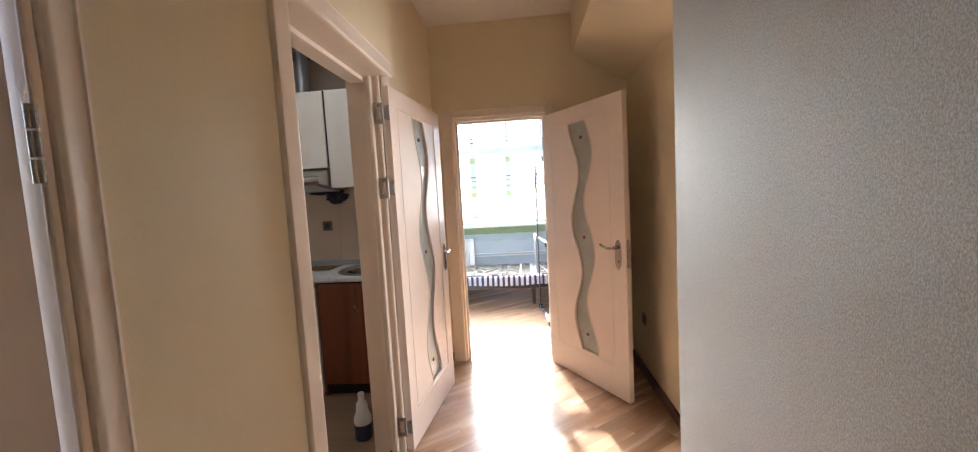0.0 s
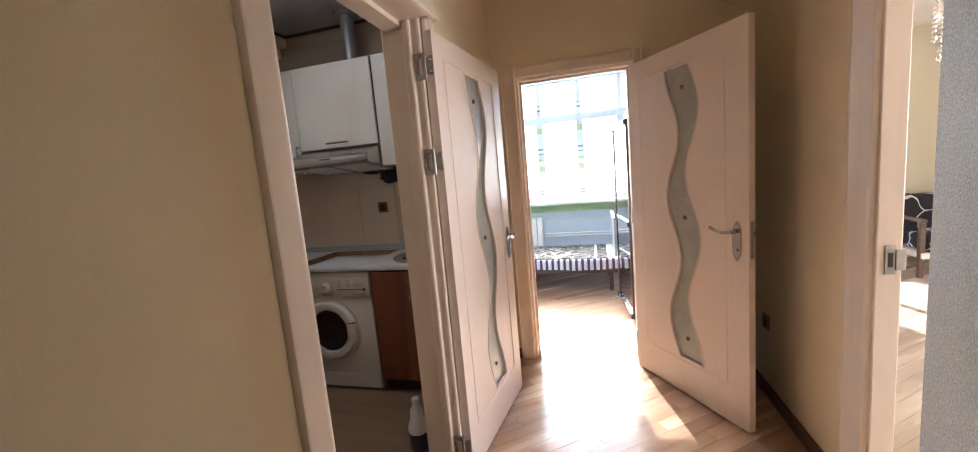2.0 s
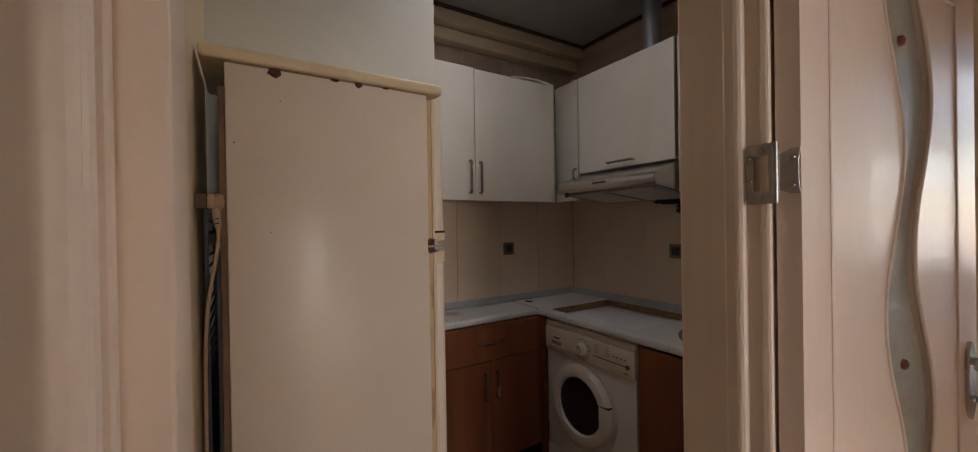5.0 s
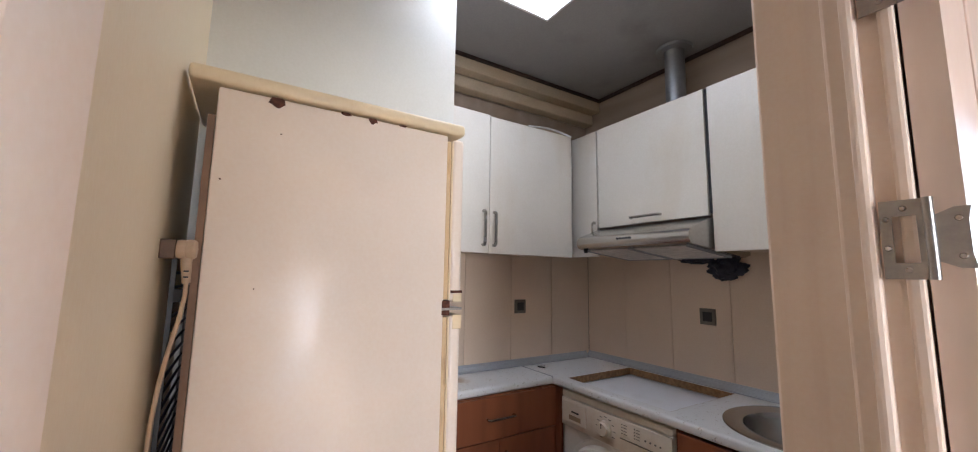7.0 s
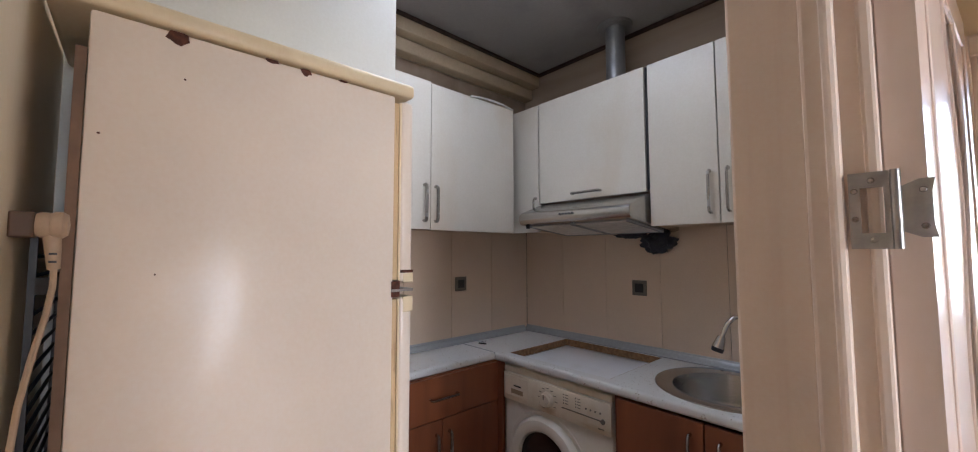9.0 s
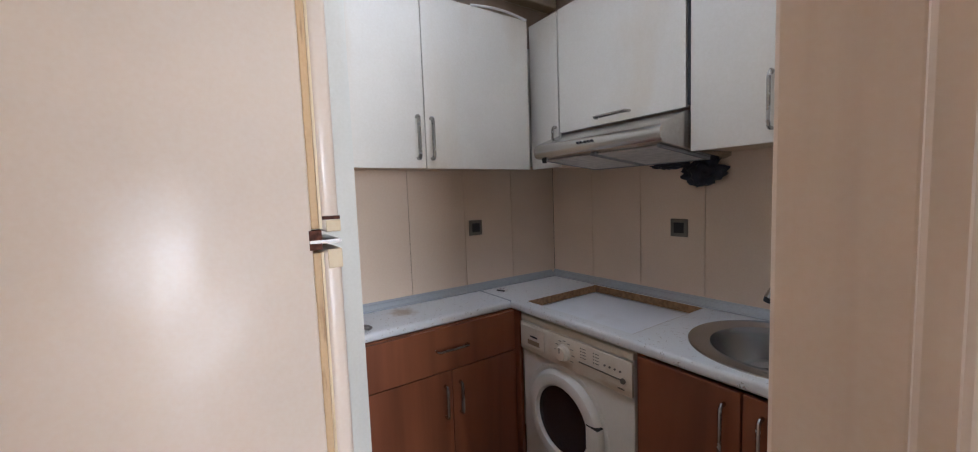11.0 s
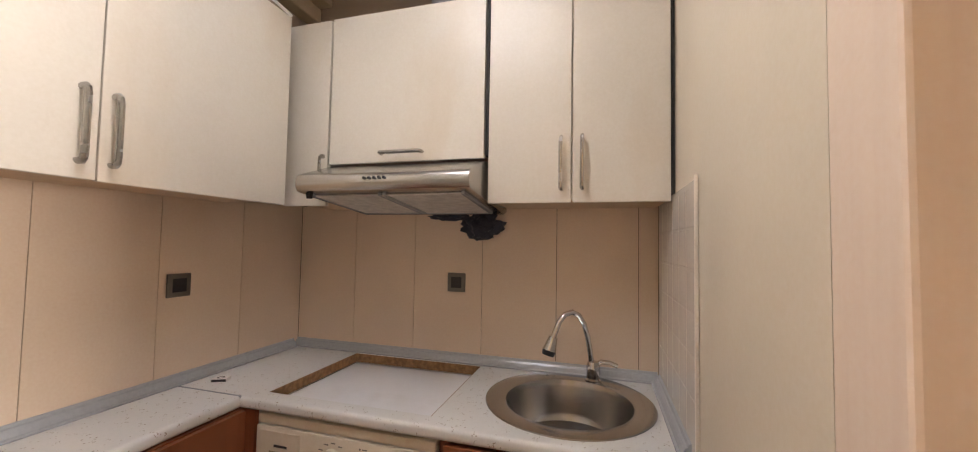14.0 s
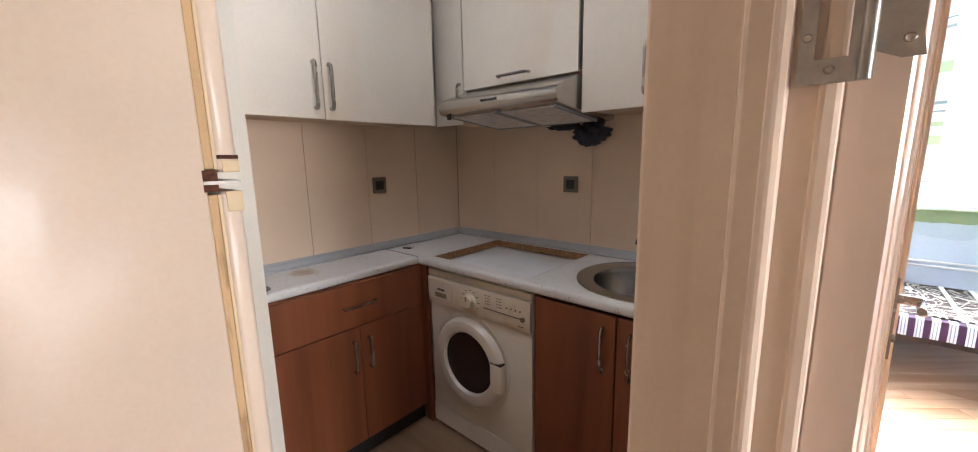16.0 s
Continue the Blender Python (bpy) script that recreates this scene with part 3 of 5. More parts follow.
# bedroom door, standing open into the corridor
door = thing("door_2", "open cream door with wavy frosted glass at the bedroom doorway", "door", kind="structure")
part("jamb", bx((-0.60, -0.555, YN - 0.004, YN + 0.134, 0, 2.07), bevel=0.003), JAMBP, door, "cream jamb")
part("jamb", bx((0.175, 0.22, YN - 0.004, YN + 0.134, 0, 2.07), bevel=0.003), JAMBP, door, "cream jamb")
part("head_jamb", bx((-0.555, 0.175, YN - 0.004, YN + 0.134, 2.025, 2.07), bevel=0.003), JAMBP, door)
part("door_stop", bx((-0.555, -0.54, YN + 0.05, YN + 0.08, 0, 2.025), (0.16, 0.175, YN + 0.05, YN + 0.08, 0, 2.025), (-0.54, 0.16, YN + 0.05, YN + 0.08, 2.01, 2.025)), JAMBP, door)
casing(door, (-0.57, YN, 0), (-1, 0, 0), (0, -1, 0), (0, 0, 1), 2.115, 0.105)
casing(door, (0.19, YN, 0), (1, 0, 0), (0, -1, 0), (0, 0, 1), 2.115, 0.07)
casing(door, (-0.57, YN, 2.045), (0, 0, 1), (0, -1, 0), (1, 0, 0), 0.76, 0.07)
leaf = leaf_with_wave(door, 0.815, 0.352, 2.005, gw=0.1425)
leaf.matrix_basis = pose(0.160, 3.255, 0, 0, 0, -56.5)
lever_handle(leaf, 0.815, 1.0)
lever_handle(leaf, 0.815, 1.0, 1, 0.04)
latch_plate(leaf, 0.815, 1.0)
for z in (0.20, 1.05, 1.80):
    bm = rod(bmesh.new(), (0.160, 3.272, z - 0.05), (0.160, 3.272, z + 0.05), 0.007, 12)
    part("hinge_pin", bm, HINGE, door, "", True)

# closed door near the entrance
door = thing("door_3", "closed plain cream door in a moulded frame", "door", (0.05, -0.042, 0), kind="structure")
part("leaf", bx((-0.79, -0.752, -0.18, 0.582, 0.008, 2.0), bevel=0.003), DOORP, door, "plain rosy cream door leaf")
part("jamb", bx((-0.84, -0.742, 0.597, 0.62, 0, 2.06), bevel=0.004), JAMBP, door, "grained cream jamb")
part("jamb", bx((-0.84, -0.742, -0.24, -0.185, 0, 2.06), bevel=0.004), JAMBP, door)
part("head_jamb", bx((-0.84, -0.742, -0.185, 0.597, 2.003, 2.06), bevel=0.004), JAMBP, door)
part("jamb_bead", bx((-0.745, -0.735, 0.594, 0.610, 0, 2.03), bevel=0.004), JAMBP, door)
casing(door, (-0.75, 0.612, 0), (0, 1, 0), (1, 0, 0), (0, 0, 1), 2.10, 0.06)
casing(door, (-0.75, -0.23, 0), (0, -1, 0), (1, 0, 0), (0, 0, 1), 2.10, 0.075)
casing(door, (-0.75, -0.23, 2.05), (0, 0, 1), (1, 0, 0), (0, 1, 0), 0.84, 0.075)
for z in (0.25, 1.515):
    for za, zb in ((-0.055, -0.022), (-0.018, 0.018), (0.022, 0.055)):
        part("hinge_knuckle", rod(bmesh.new(), (-0.741, 0.594, z + za), (-0.741, 0.594, z + zb), 0.0075, 14), CHROME, door, "steel barrel hinge", True)

# living room doorway
door = thing("door_4", "cream moulded door frame with a steel strike plate", "door frame", kind="structure")
part("jamb", bx((XE - 0.004, XE + 0.070, 2.10, 2.2195, 0, 2.09), bevel=0.004), JAMBP, door, "cream jamb")
part("jamb", bx((XE - 0.004, XE + 0.070, 1.311, 1.345, 0, 2.09), bevel=0.004), JAMBP, door)
part("head_jamb", bx((XE - 0.004, XE + 0.070, 1.345, 2.10, 2.04, 2.09), bevel=0.004), JAMBP, door)
casing(door, (XE, 2.112, 0), (0, 1, 0), (-1, 0, 0), (0, 0, 1), 2.16, 0.14)
casing(door, (XE, 1.335, 2.06), (0, 0, 1), (-1, 0, 0), (0, 1, 0), 0.777, 0.10)
sp = part("strike_plate", bx((XE + 0.020, XE + 0.050, 2.096, 2.10, 0.95, 1.05), bevel=0.001), HINGE, door, "steel strike plate")
part("strike_lip", bx((XE + 0.048, XE + 0.076, 2.092, 2.098, 0.965, 1.035), bevel=0.002), HINGE, door)
part("strike_slot", bx((XE + 0.028, XE + 0.042, 2.0945, 2.0965, 0.975, 1.025)), DARK, door)

# baseboards
for i, (x0, x1, y0, y1) in enumerate(((XWN, XWN + 0.014, 2.21, YN - 0.02), (XW, XW + 0.014, 0.65, 1.13), (XE - 0.016, XE, 2.255, YN), (0.28, XE - 0.016, YN - 0.016, YN), (-0.72, -0.677, YN - 0.016, YN))):
    structure("baseboard", bx((x0, x1, y0, y1, 0, 0.075), bevel=0.004), SKIRT, "dark brown wooden baseboard", "baseboard")

# ---- kitchen: base units ----
LEVEL = 0.0


def bow_handle(parent, a, b, out, r=0.0060):
    """A flat bow handle between two feet a and b, standing off along out."""
    a, b, o = Vector(a), Vector(b), Vector(out)
    d = (b - a).normalized()
    pts = [a, a + o * 0.6, a + o * 0.9 + d * 0.006, a + o + d * 0.02, b + o - d * 0.02, b + o * 0.9 - d * 0.006, b + o * 0.6, b]
    return part("handle", tube(bmesh.new(), pts, r, 8, 1.5), CHROME, parent, "satin nickel bow handle", True)


CT = 0.89
# left run: drawer over two doors, shallow
u = thing("base_cabinet", "walnut-brown base cabinet with one drawer over two doors", "cabinet")
part("body", bx((-2.648, -2.326, 1.975, 2.845, 0.06, CT - 0.042)), BASEW, u)
part("plinth", bx((-2.62, -2.35, 1.975, 2.845, KZ, 0.059)), DARK, u, "dark recessed plinth")
d = part("drawer_front", bx((-2.326, -2.308, 1.98, 2.835, 0.644, CT - 0.046), bevel=0.0015), BASEW, u)
bow_handle(d, (-2.308, 2.395, 0.745), (-2.308, 2.55, 0.745), (0.026, 0, 0))
d = part("door", bx((-2.326, -2.308, 1.98, 2.463, 0.065, 0.640), bevel=0.0015), BASEW, u)
bow_handle(d, (-2.308, 2.427, 0.43), (-2.308, 2.427, 0.575), (0.026, 0, 0))
d = part("door", bx((-2.326, -2.308, 2.467, 2.835, 0.065, 0.640), bevel=0.0015), BASEW, u)
bow_handle(d, (-2.308, 2.504, 0.43), (-2.308, 2.504, 0.575), (0.026, 0, 0))
single("corner_panel", bx((-2.322, -2.276, 2.840, 2.858, KZ, CT - 0.042)), BASEW, "walnut-brown filler panel between cabinet and washing machine", "panel")
single("filler_panel", bx((-1.612, -1.594, 2.86, 3.40, KZ, CT - 0.042)), BASEW, "walnut-brown side panel by the washing machine", "panel")
# sink unit
u = thing("sink_cabinet", "walnut-brown sink cabinet with two worn doors", "cabinet")
part("side", bx((-1.592, -1.576, 2.852, 3.40, 0.06, CT - 0.042)), BASEW, u)
part("side", bx((-0.952, -0.936, 2.852, 3.40, 0.06, CT - 0.042)), BASEW, u)
part("bottom", bx((-1.576, -0.952, 2.852, 3.40, 0.06, 0.078)), BASEW, u)
part("back", bx((-1.576, -0.952, 3.39, 3.40, 0.078, CT - 0.042)), BASEW, u)
part("plinth", bx((-1.592, -0.936, 2.90, 2.92, KZ, 0.059)), DARK, u, "dark recessed plinth")
d = part("door", bx((-1.59, -1.256, 2.834, 2.851, 0.065, CT - 0.05), bevel=0.0015), BASEW, u)
bow_handle(d, (-1.30, 2.834, 0.63), (-1.30, 2.834, 0.79), (0, -0.026, 0))
d = part("door", bx((-1.25, -0.937, 2.834, 2.851, 0.065, CT - 0.05), bevel=0.0015), BASEW, u)
bow_handle(d, (-1.20, 2.834, 0.63), (-1.20, 2.834, 0.79), (0, -0.026, 0))

# worktop
w = thing("worktop", "speckled white laminate worktop with an empty hob cut-out", "worktop")


def worktop_piece(x0, x1, y0, y1, front):
    bm = bx((x0, x1, y0, y1, CT - 0.04, CT))
    es = [e for e in bm.edges if all((abs(v.co.y - y0) < 1e-5 if front == "y" else abs(v.co.x - x1) < 1e-5) for v in e.verts) and abs(e.verts[0].co.z - e.verts[1].co.z) < 1e-5]
    bmesh.ops.bevel(bm, geom=es, offset=0.013, segments=4, profile=0.5, affect="EDGES")
    return bm


part("left_run", worktop_piece(-2.649, -2.330, 1.972, 2.832, "x"), COUNTER, w, "", True)
HX0, HX1, HY0, HY1 = -2.275, -1.655, 2.895, 3.412
bm = worktop_piece(-2.649, -0.931, 2.832, 2.895, "y")
part("front_edge", bm, COUNTER, w, "", True)
part("corner", bx((-2.649, HX0, 2.895, 3.449, CT - 0.04, CT)), COUNTER, w)
part("back_strip", bx((HX0, HX1, HY1, 3.449, CT - 0.04, CT)), COUNTER, w)
# sink end with a round opening
SX, SY, SR = -1.262, 3.155, 0.235
bm = bmesh.new()
n_seg = 48
ring = [(SX + SR * math.cos(2 * math.pi * k / n_seg), SY + SR * math.sin(2 * math.pi * k / n_seg)) for k in range(n_seg)]


def on_rect(x, y):
    dx, dy = x - SX, y - SY
    s = min((((-0.931 if dx > 0 else HX1) - SX) / dx) if abs(dx) > 1e-9 else 9e9, (((3.449 if dy > 0 else 2.895) - SY) / dy) if abs(dy) > 1e-9 else 9e9)
    return SX + dx * s, SY + dy * s


outer = [on_rect(*p) for p in ring]
for z, flip in ((CT, False), (CT - 0.04, True)):
    a = [bm.verts.new((x, y, z)) for x, y in ring]
    b = [bm.verts.new((x, y, z)) for x, y in outer]
    for k in range(n_seg):
        bm.faces.new((a[k], b[k], b[(k + 1) % n_seg], a[(k + 1) % n_seg]))
part("sink_end", bm, COUNTER, w)
for bb in ((-0.99, -0.931, 3.39, 3.449), (HX1, HX1 + 0.08, 3.39, 3.449), (HX1, HX1 + 0.08, 2.895, 2.95), (-0.99, -0.931, 2.895, 2.95)):
    part("corner_fill", bx((*bb, CT - 0.04, CT - 0.0005)), COUNTER, w)
part("cut_edge", bx((HX0, HX0 + 0.003, HY0, HY1, CT - 0.039, CT - 0.001), (HX0 + 0.003, HX1 - 0.003, HY1 - 0.003, HY1, CT - 0.039, CT - 0.001), (HX1 - 0.003, HX1, HY0, HY1, CT - 0.039, CT - 0.001)), RAWCHIP, w, "raw brown chipboard edge of the cut-out")
single("hob_hole_board", bx((HX0 + 0.005, HX1 - 0.005, HY0 + 0.001, HY1 - 0.005, CT - 0.052, CT - 0.043)), HOLEBOARD, "white board seen through the empty hob cut-out", "board")
part("joint_strip", bx((-2.649, -2.332, 2.831, 2.837, CT - 0.03, CT + 0.0015)), STRIP, w, "grey aluminium joint strip")
part("end_strip", bx((-0.9345, -0.9305, 2.83, 3.40, CT - 0.04, CT + 0.001)), STRIP, w)



# grey upstand along the walls
def upstand(name_label, a, b):
    a, b = Vector(a), Vector(b)
    d = (b - a).normalized()
    inward = Vector((-d.y, d.x, 0))
    prof = [(0, 0), (0.034, 0.0005), (0.035, 0.006), (0.032, 0.009), (0.028, 0.010), (0.022, 0.024), (0.018, 0.030), (0.013, 0.032), (0.010, 0.040), (0.004, 0.043), (0, 0.042)]
    bm = bmesh.new()
    lo = [bm.verts.new(a + inward * o + Vector((0, 0, h))) for o, h in prof]
    hi = [bm.verts.new(b + inward * o + Vector((0, 0, h))) for o, h in prof]
    bm.faces.new(lo)
    bm.faces.new(hi)
    for i in range(len(lo)):
        j = (i + 1) % len(lo)
        bm.faces.new((lo[i], lo[j], hi[j], hi[i]))
    return single("upstand_strip", bm, STRIP, name_label, "trim strip")


upstand("grey plastic upstand strip along the worktop", (-2.649, 3.41, CT), (-2.649, 1.975, CT))
upstand("grey plastic upstand strip along the worktop", (-0.94, 3.449, CT), (-2.645, 3.449, CT))
upstand("grey plastic upstand strip along the worktop", (-0.9315, 2.86, CT), (-0.9315, 3.41, CT))

# ---- kitchen: wall units ----


def wall_unit(label, box, doors, axis):
    """A wall cabinet: body box and doors as (a0, a1, z0, z1, handle) along its front; axis is the way the front faces."""
    x0, x1, y0, y1, z0, z1 = box
    u = thing("wall_cabinet", label, "cabinet", group="pale wall cabinets")
    part("body", bx((x0, x1, y0, y1, z0, z1)), UPPER, u)
    part("bottom_panel", bx((x0 + 0.002, x1 - 0.002, y0 + 0.002, y1 - 0.002, z0 - 0.003, z0 - 0.0005)), TAN, u, "tan chipboard underside")
    for a0, a1, b0, b1, h in doors:
        if axis == "y":
            d = part("door", bx((a0, a1, y0 - 0.019, y0 - 0.001, b0, b1), bevel=0.0012), UPPER, u)
            f, o = y0 - 0.019, (0, -0.026, 0)
            if h:
                p, q = ((h[0], f, h[1]), (h[0], f, h[2])) if h[3] == "v" else ((h[0], f, h[2]), (h[1], f, h[2]))
                bow_handle(d, p, q, o)
        else:
            d = part("door", bx((x1 + 0.001, x1 + 0.019, a0, a1, b0, b1), bevel=0.0012), UPPER, u)
            if h:
                bow_handle(d, (x1 + 0.019, h[0], h[1]), (x1 + 0.019, h[0], h[2]), (0.026, 0, 0))
    return u


wall_unit("narrow pale birch wall cabinet in the corner", (-2.440, -2.226, 3.115, 3.444, 1.580, 2.335), [(-2.438, -2.228, 1.565, 2.332, (-2.245, 1.60, 1.765, "v"))], "y")
wall_unit("pale birch wall cabinet with a lift-up door over the cooker hood", (-2.220, -1.562, 3.115, 3.444, 1.745, 2.335), [(-2.218, -1.564, 1.732, 2.334, (-1.980, -1.808, 1.765, "h"))], "y")
wall_unit("two-door pale birch wall cabinet over the sink", (-1.548, -0.942, 3.115, 3.444, 1.580, 2.335), [(-1.546, -1.255, 1.567, 2.335, (-1.288, 1.612, 1.785, "v")), (-1.250, -0.944, 1.567, 2.335, (-1.218, 1.614, 1.788, "v"))], "y")
wall_unit("two-door pale birch wall cabinet above the shallow worktop", (-2.646, -2.349, 1.975, 2.992, 1.575, 2.31), [(1.978, 2.399, 1.560, 2.308, (2.362, 1.600, 1.778)), (2.403, 2.990, 1.558, 2.298, (2.428, 1.600, 1.775))], "x")
# near-black fillers that draw the shade inside the open gaps
single("cabinet_gap_shade", bx((-1.560, -1.550, 3.10, 3.42, 1.74, 2.33)), DARK, "dark strip standing in for the shaded gap between two wall cabinets", "strip")
single("side_gap_shade", bx((-0.940, -0.932, 3.10, 3.44, 1.59, 2.33)), DARK, "dark strip standing in for the shaded gap beside the wall cabinet", "strip")

# cooker hood
hood = thing("cooker_hood", "brushed steel cooker hood with two grey filters, tilted front lip", "cooker hood")
prof = [(2.948, 1.598), (2.933, 1.602), (2.924, 1.614), (2.920, 1.630), (2.923, 1.647), (2.932, 1.660), (2.948, 1.667), (3.095, 1.720), (3.440, 1.720), (3.440, 1.562), (3.38, 1.548), (3.33, 1.556)]
bm = bmesh.new()
ends = []
for x in (-2.222, -1.558):
    ends.append([bm.verts.new((x, y, z)) for y, z in prof])
bm.faces.new(ends[0])
bm.faces.new(ends[1])
for i in range(len(prof)):
    j = (i + 1) % len(prof)
    bm.faces.new((ends[0][i], ends[0][j], ends[1][j], ends[1][i]))
part("body", bm, STEEL, hood, "", True)
tilt = math.atan2(1.556 - 1.598, 3.33 - 2.948)
for x0, x1 in ((-2.18, -1.91), (-1.88, -1.60)):
    bm = bx((x0, x1, 0.03, 0.37, -0.008, -0.002), bevel=0.002)
    bmesh.ops.transform(bm, matrix=Matrix.Translation((0, 2.948, 1.598)) @ Matrix.Rotation(tilt, 4, "X"), verts=bm.verts)
    fl = part("filter", bm, mat("grey_hood_filter", (0.62, 0.60, 0.57), 0.5, 0.15, 0.15, 30, 0.1, 300), hood, "grey mesh grease filter")
    for xa, xb, ya, yb in ((x0 - 0.012, x0, 0.02, 0.38), (x1, x1 + 0.012, 0.02, 0.38), (x0, x1, 0.37, 0.382)):
        bm = bx((xa, xb, ya, yb, -0.011, -0.001))
        bmesh.ops.transform(bm, matrix=Matrix.Translation((0, 2.948, 1.598)) @ Matrix.Rotation(tilt, 4, "X"), verts=bm.verts)
        part("filter_rail", bm, STRIP, hood)
for i in range(5):
    part("push_button", rod(bmesh.new(), (-1.936 + 0.019 * i, 2.928, 1.641), (-1.936 + 0.019 * i, 2.916, 1.640), 0.0055, 10), BLACK, hood, "small dark push button", True)
part("rubber_knob", rod(bmesh.new(), (-2.195, 2.965, 1.598), (-2.195, 2.965, 1.578), 0.014, 12, 0.010), BLACK, hood, "", True)

# exhaust duct to the ceiling
duct = thing("exhaust_duct", "grey metal exhaust duct with a ceiling flange", "duct")
part("pipe", rod(bmesh.new(), (-1.81, 3.28, 2.336), (-1.81, 3.28, KH - 0.004), 0.052, 28), PIPE, duct, "", True)
part("flange", lathe(bmesh.new(), [(0.053, KH - 0.022), (0.092, KH - 0.018), (0.096, KH - 0.004), (0.053, KH - 0.004)], (-1.81, 3.28, 0), 32), PIPE, duct, "", True)

# torn black bag in the wall hole under the hood
bm = bmesh.new()
bmesh.ops.create_icosphere(bm, subdivisions=4, radius=1.0)
for v in bm.verts:
    k = 1 + 0.42 * noise.noise(v.co * 2.3) + 0.18 * noise.noise(v.co * 7.0)
    v.co = Vector((v.co.x * 0.088 * k - 1.660, v.co.y * 0.03 * k + 3.408, v.co.z * 0.058 * k + 1.498))
single("plastic_bag", bm, NAVY, "crumpled black plastic bag stuffed behind the hood", "bag", smooth=False)
bm = bmesh.new()
bmesh.ops.create_icosphere(bm, subdivisions=3, radius=1.0)
for v in bm.verts:
    k = 1 + 0.5 * noise.noise(v.co * 3.1)
    v.co = Vector((v.co.x * 0.095 * k - 1.815, v.co.y * 0.016 * k + 3.422, v.co.z * 0.016 * k + 1.540))
single("torn_plastic_scrap", bm, NAVY, "torn black plastic scrap under the hood", "scrap")

# backsplash tiles
bs = thing("backsplash", "tall beige backsplash panels with dark joints", "backsplash", kind="structure")
part("joint_bed", bx((-2.650, -0.931, 3.4465, 3.4495, 0.90, 1.60)), GROUT, bs, "dark joint")
part("joint_bed", bx((-2.6495, -2.6465, 1.972, 3.446, 0.90, 1.60)), GROUT, bs, "dark joint")
xs = [-2.641, -2.317, -1.997, -1.666, -1.337, -1.010, -0.936]
for a, b in zip(xs, xs[1:]):
    part("tile", bx((a + 0.0012, b - 0.0012, 3.4415, 3.4475, 0.905, 1.597)), TILE, bs)
ys = [1.974, 2.105, 2.435, 2.765, 3.095, 3.441]
for a, b in zip(ys, ys[1:]):
    part("tile", bx((-2.6475, -2.6415, a + 0.0012, b - 0.0012, 0.905, 1.597)), TILE, bs)
# embossed sheet on the side wall
sh = thing("splash_sheet", "glossy white embossed tile sheet beside the sink", "splash sheet", kind="structure")
part("sheet", bx((-0.9355, -0.9315, 2.80, 3.44, 0.895, 1.59)), GLOSSTILE, sh)
part("edge_trim", bx((-0.940, -0.931, 2.795, 2.803, 0.885, 1.60), bevel=0.002), PLASTW, sh, "curling white edge trim")
small = mesh_of("emboss", bx((-0.9372, -0.9354, 0, 0.098, 0, 0.098), bevel=0.0008, seg=1), GLOSSTILE)
for i in range(6):
    for j in range(6):
        ob = new("emboss", small)
        ob.parent = sh
        ob.matrix_basis = pose(0, 2.81 + 0.103 * i, 0.95 + 0.105 * j)


# sockets
def socket(name_label, at, turn, size=0.085):
    """A square socket plate facing local -y."""
    s = thing("wall_socket", name_label, "socket", at, turn, group="wall sockets")
    h = size / 2
    part("plate", bx((-h, h, -0.008, 0, -h, h), bevel=0.003), SOCK, s, "bronze-grey frame")
    part("insert", bx((-h * 0.58, h * 0.58, -0.0105, -0.008, -h * 0.58, h * 0.58), bevel=0.001), BLACK, s, "dark insert")
    for x in (-0.0095, 0.0095):
        part("hole", rod(bmesh.new(), (x, -0.0112, 0), (x, -0.0100, 0), 0.0026, 8), DARK, s)


socket("bronze-grey wall socket above the hob cut-out", (-1.785, 3.4412, 1.245), 0)
socket("bronze-grey wall socket above the shallow worktop", (-2.6412, 2.832, 1.252), 90)
socket("bronze-grey wall socket low on the corridor wall", (XE, 2.985, 0.465), -90)

# sink and tap
sk = thing("sink", "round brushed steel inset sink", "sink", (SX, SY, CT))
part("rim", lathe(bmesh.new(), [(0.285, 0.0005), (0.283, 0.004), (0.272, 0.0055), (0.225, 0.004), (0.214, -0.002)], (0, 0, 0), 56), SINKST, sk, "", True)
part("bowl", lathe(bmesh.new(), [(0.214, -0.002), (0.206, -0.025), (0.198, -0.12), (0.182, -0.148), (0.14, -0.160), (0.045, -0.166), (0.040, -0.172), (0.0, -0.172)], (0, 0, 0), 56), SINKST, sk, "", True)
part("drain", lathe(bmesh.new(), [(0.042, -0.1655), (0.036, -0.162), (0.012, -0.165), (0.0, -0.165)], (0, 0, 0), 28), CHROME, sk, "chrome drain", True)
part("overflow", rod(bmesh.new(), (-0.1, 0.225, 0.0035), (-0.1, 0.225, 0.0052), 0.007, 12), DARK, sk)
tap = thing("tap", "chrome gooseneck kitchen tap with a pull-down spray head", "tap", (-1.183, 3.385, CT))
part("base", lathe(bmesh.new(), [(0.0, 0.0), (0.033, 0.0), (0.033, 0.006), (0.026, 0.012), (0.027, 0.055), (0.022, 0.075), (0.0, 0.080)], (0, 0, 0), 24), TAPC, tap, "", True)
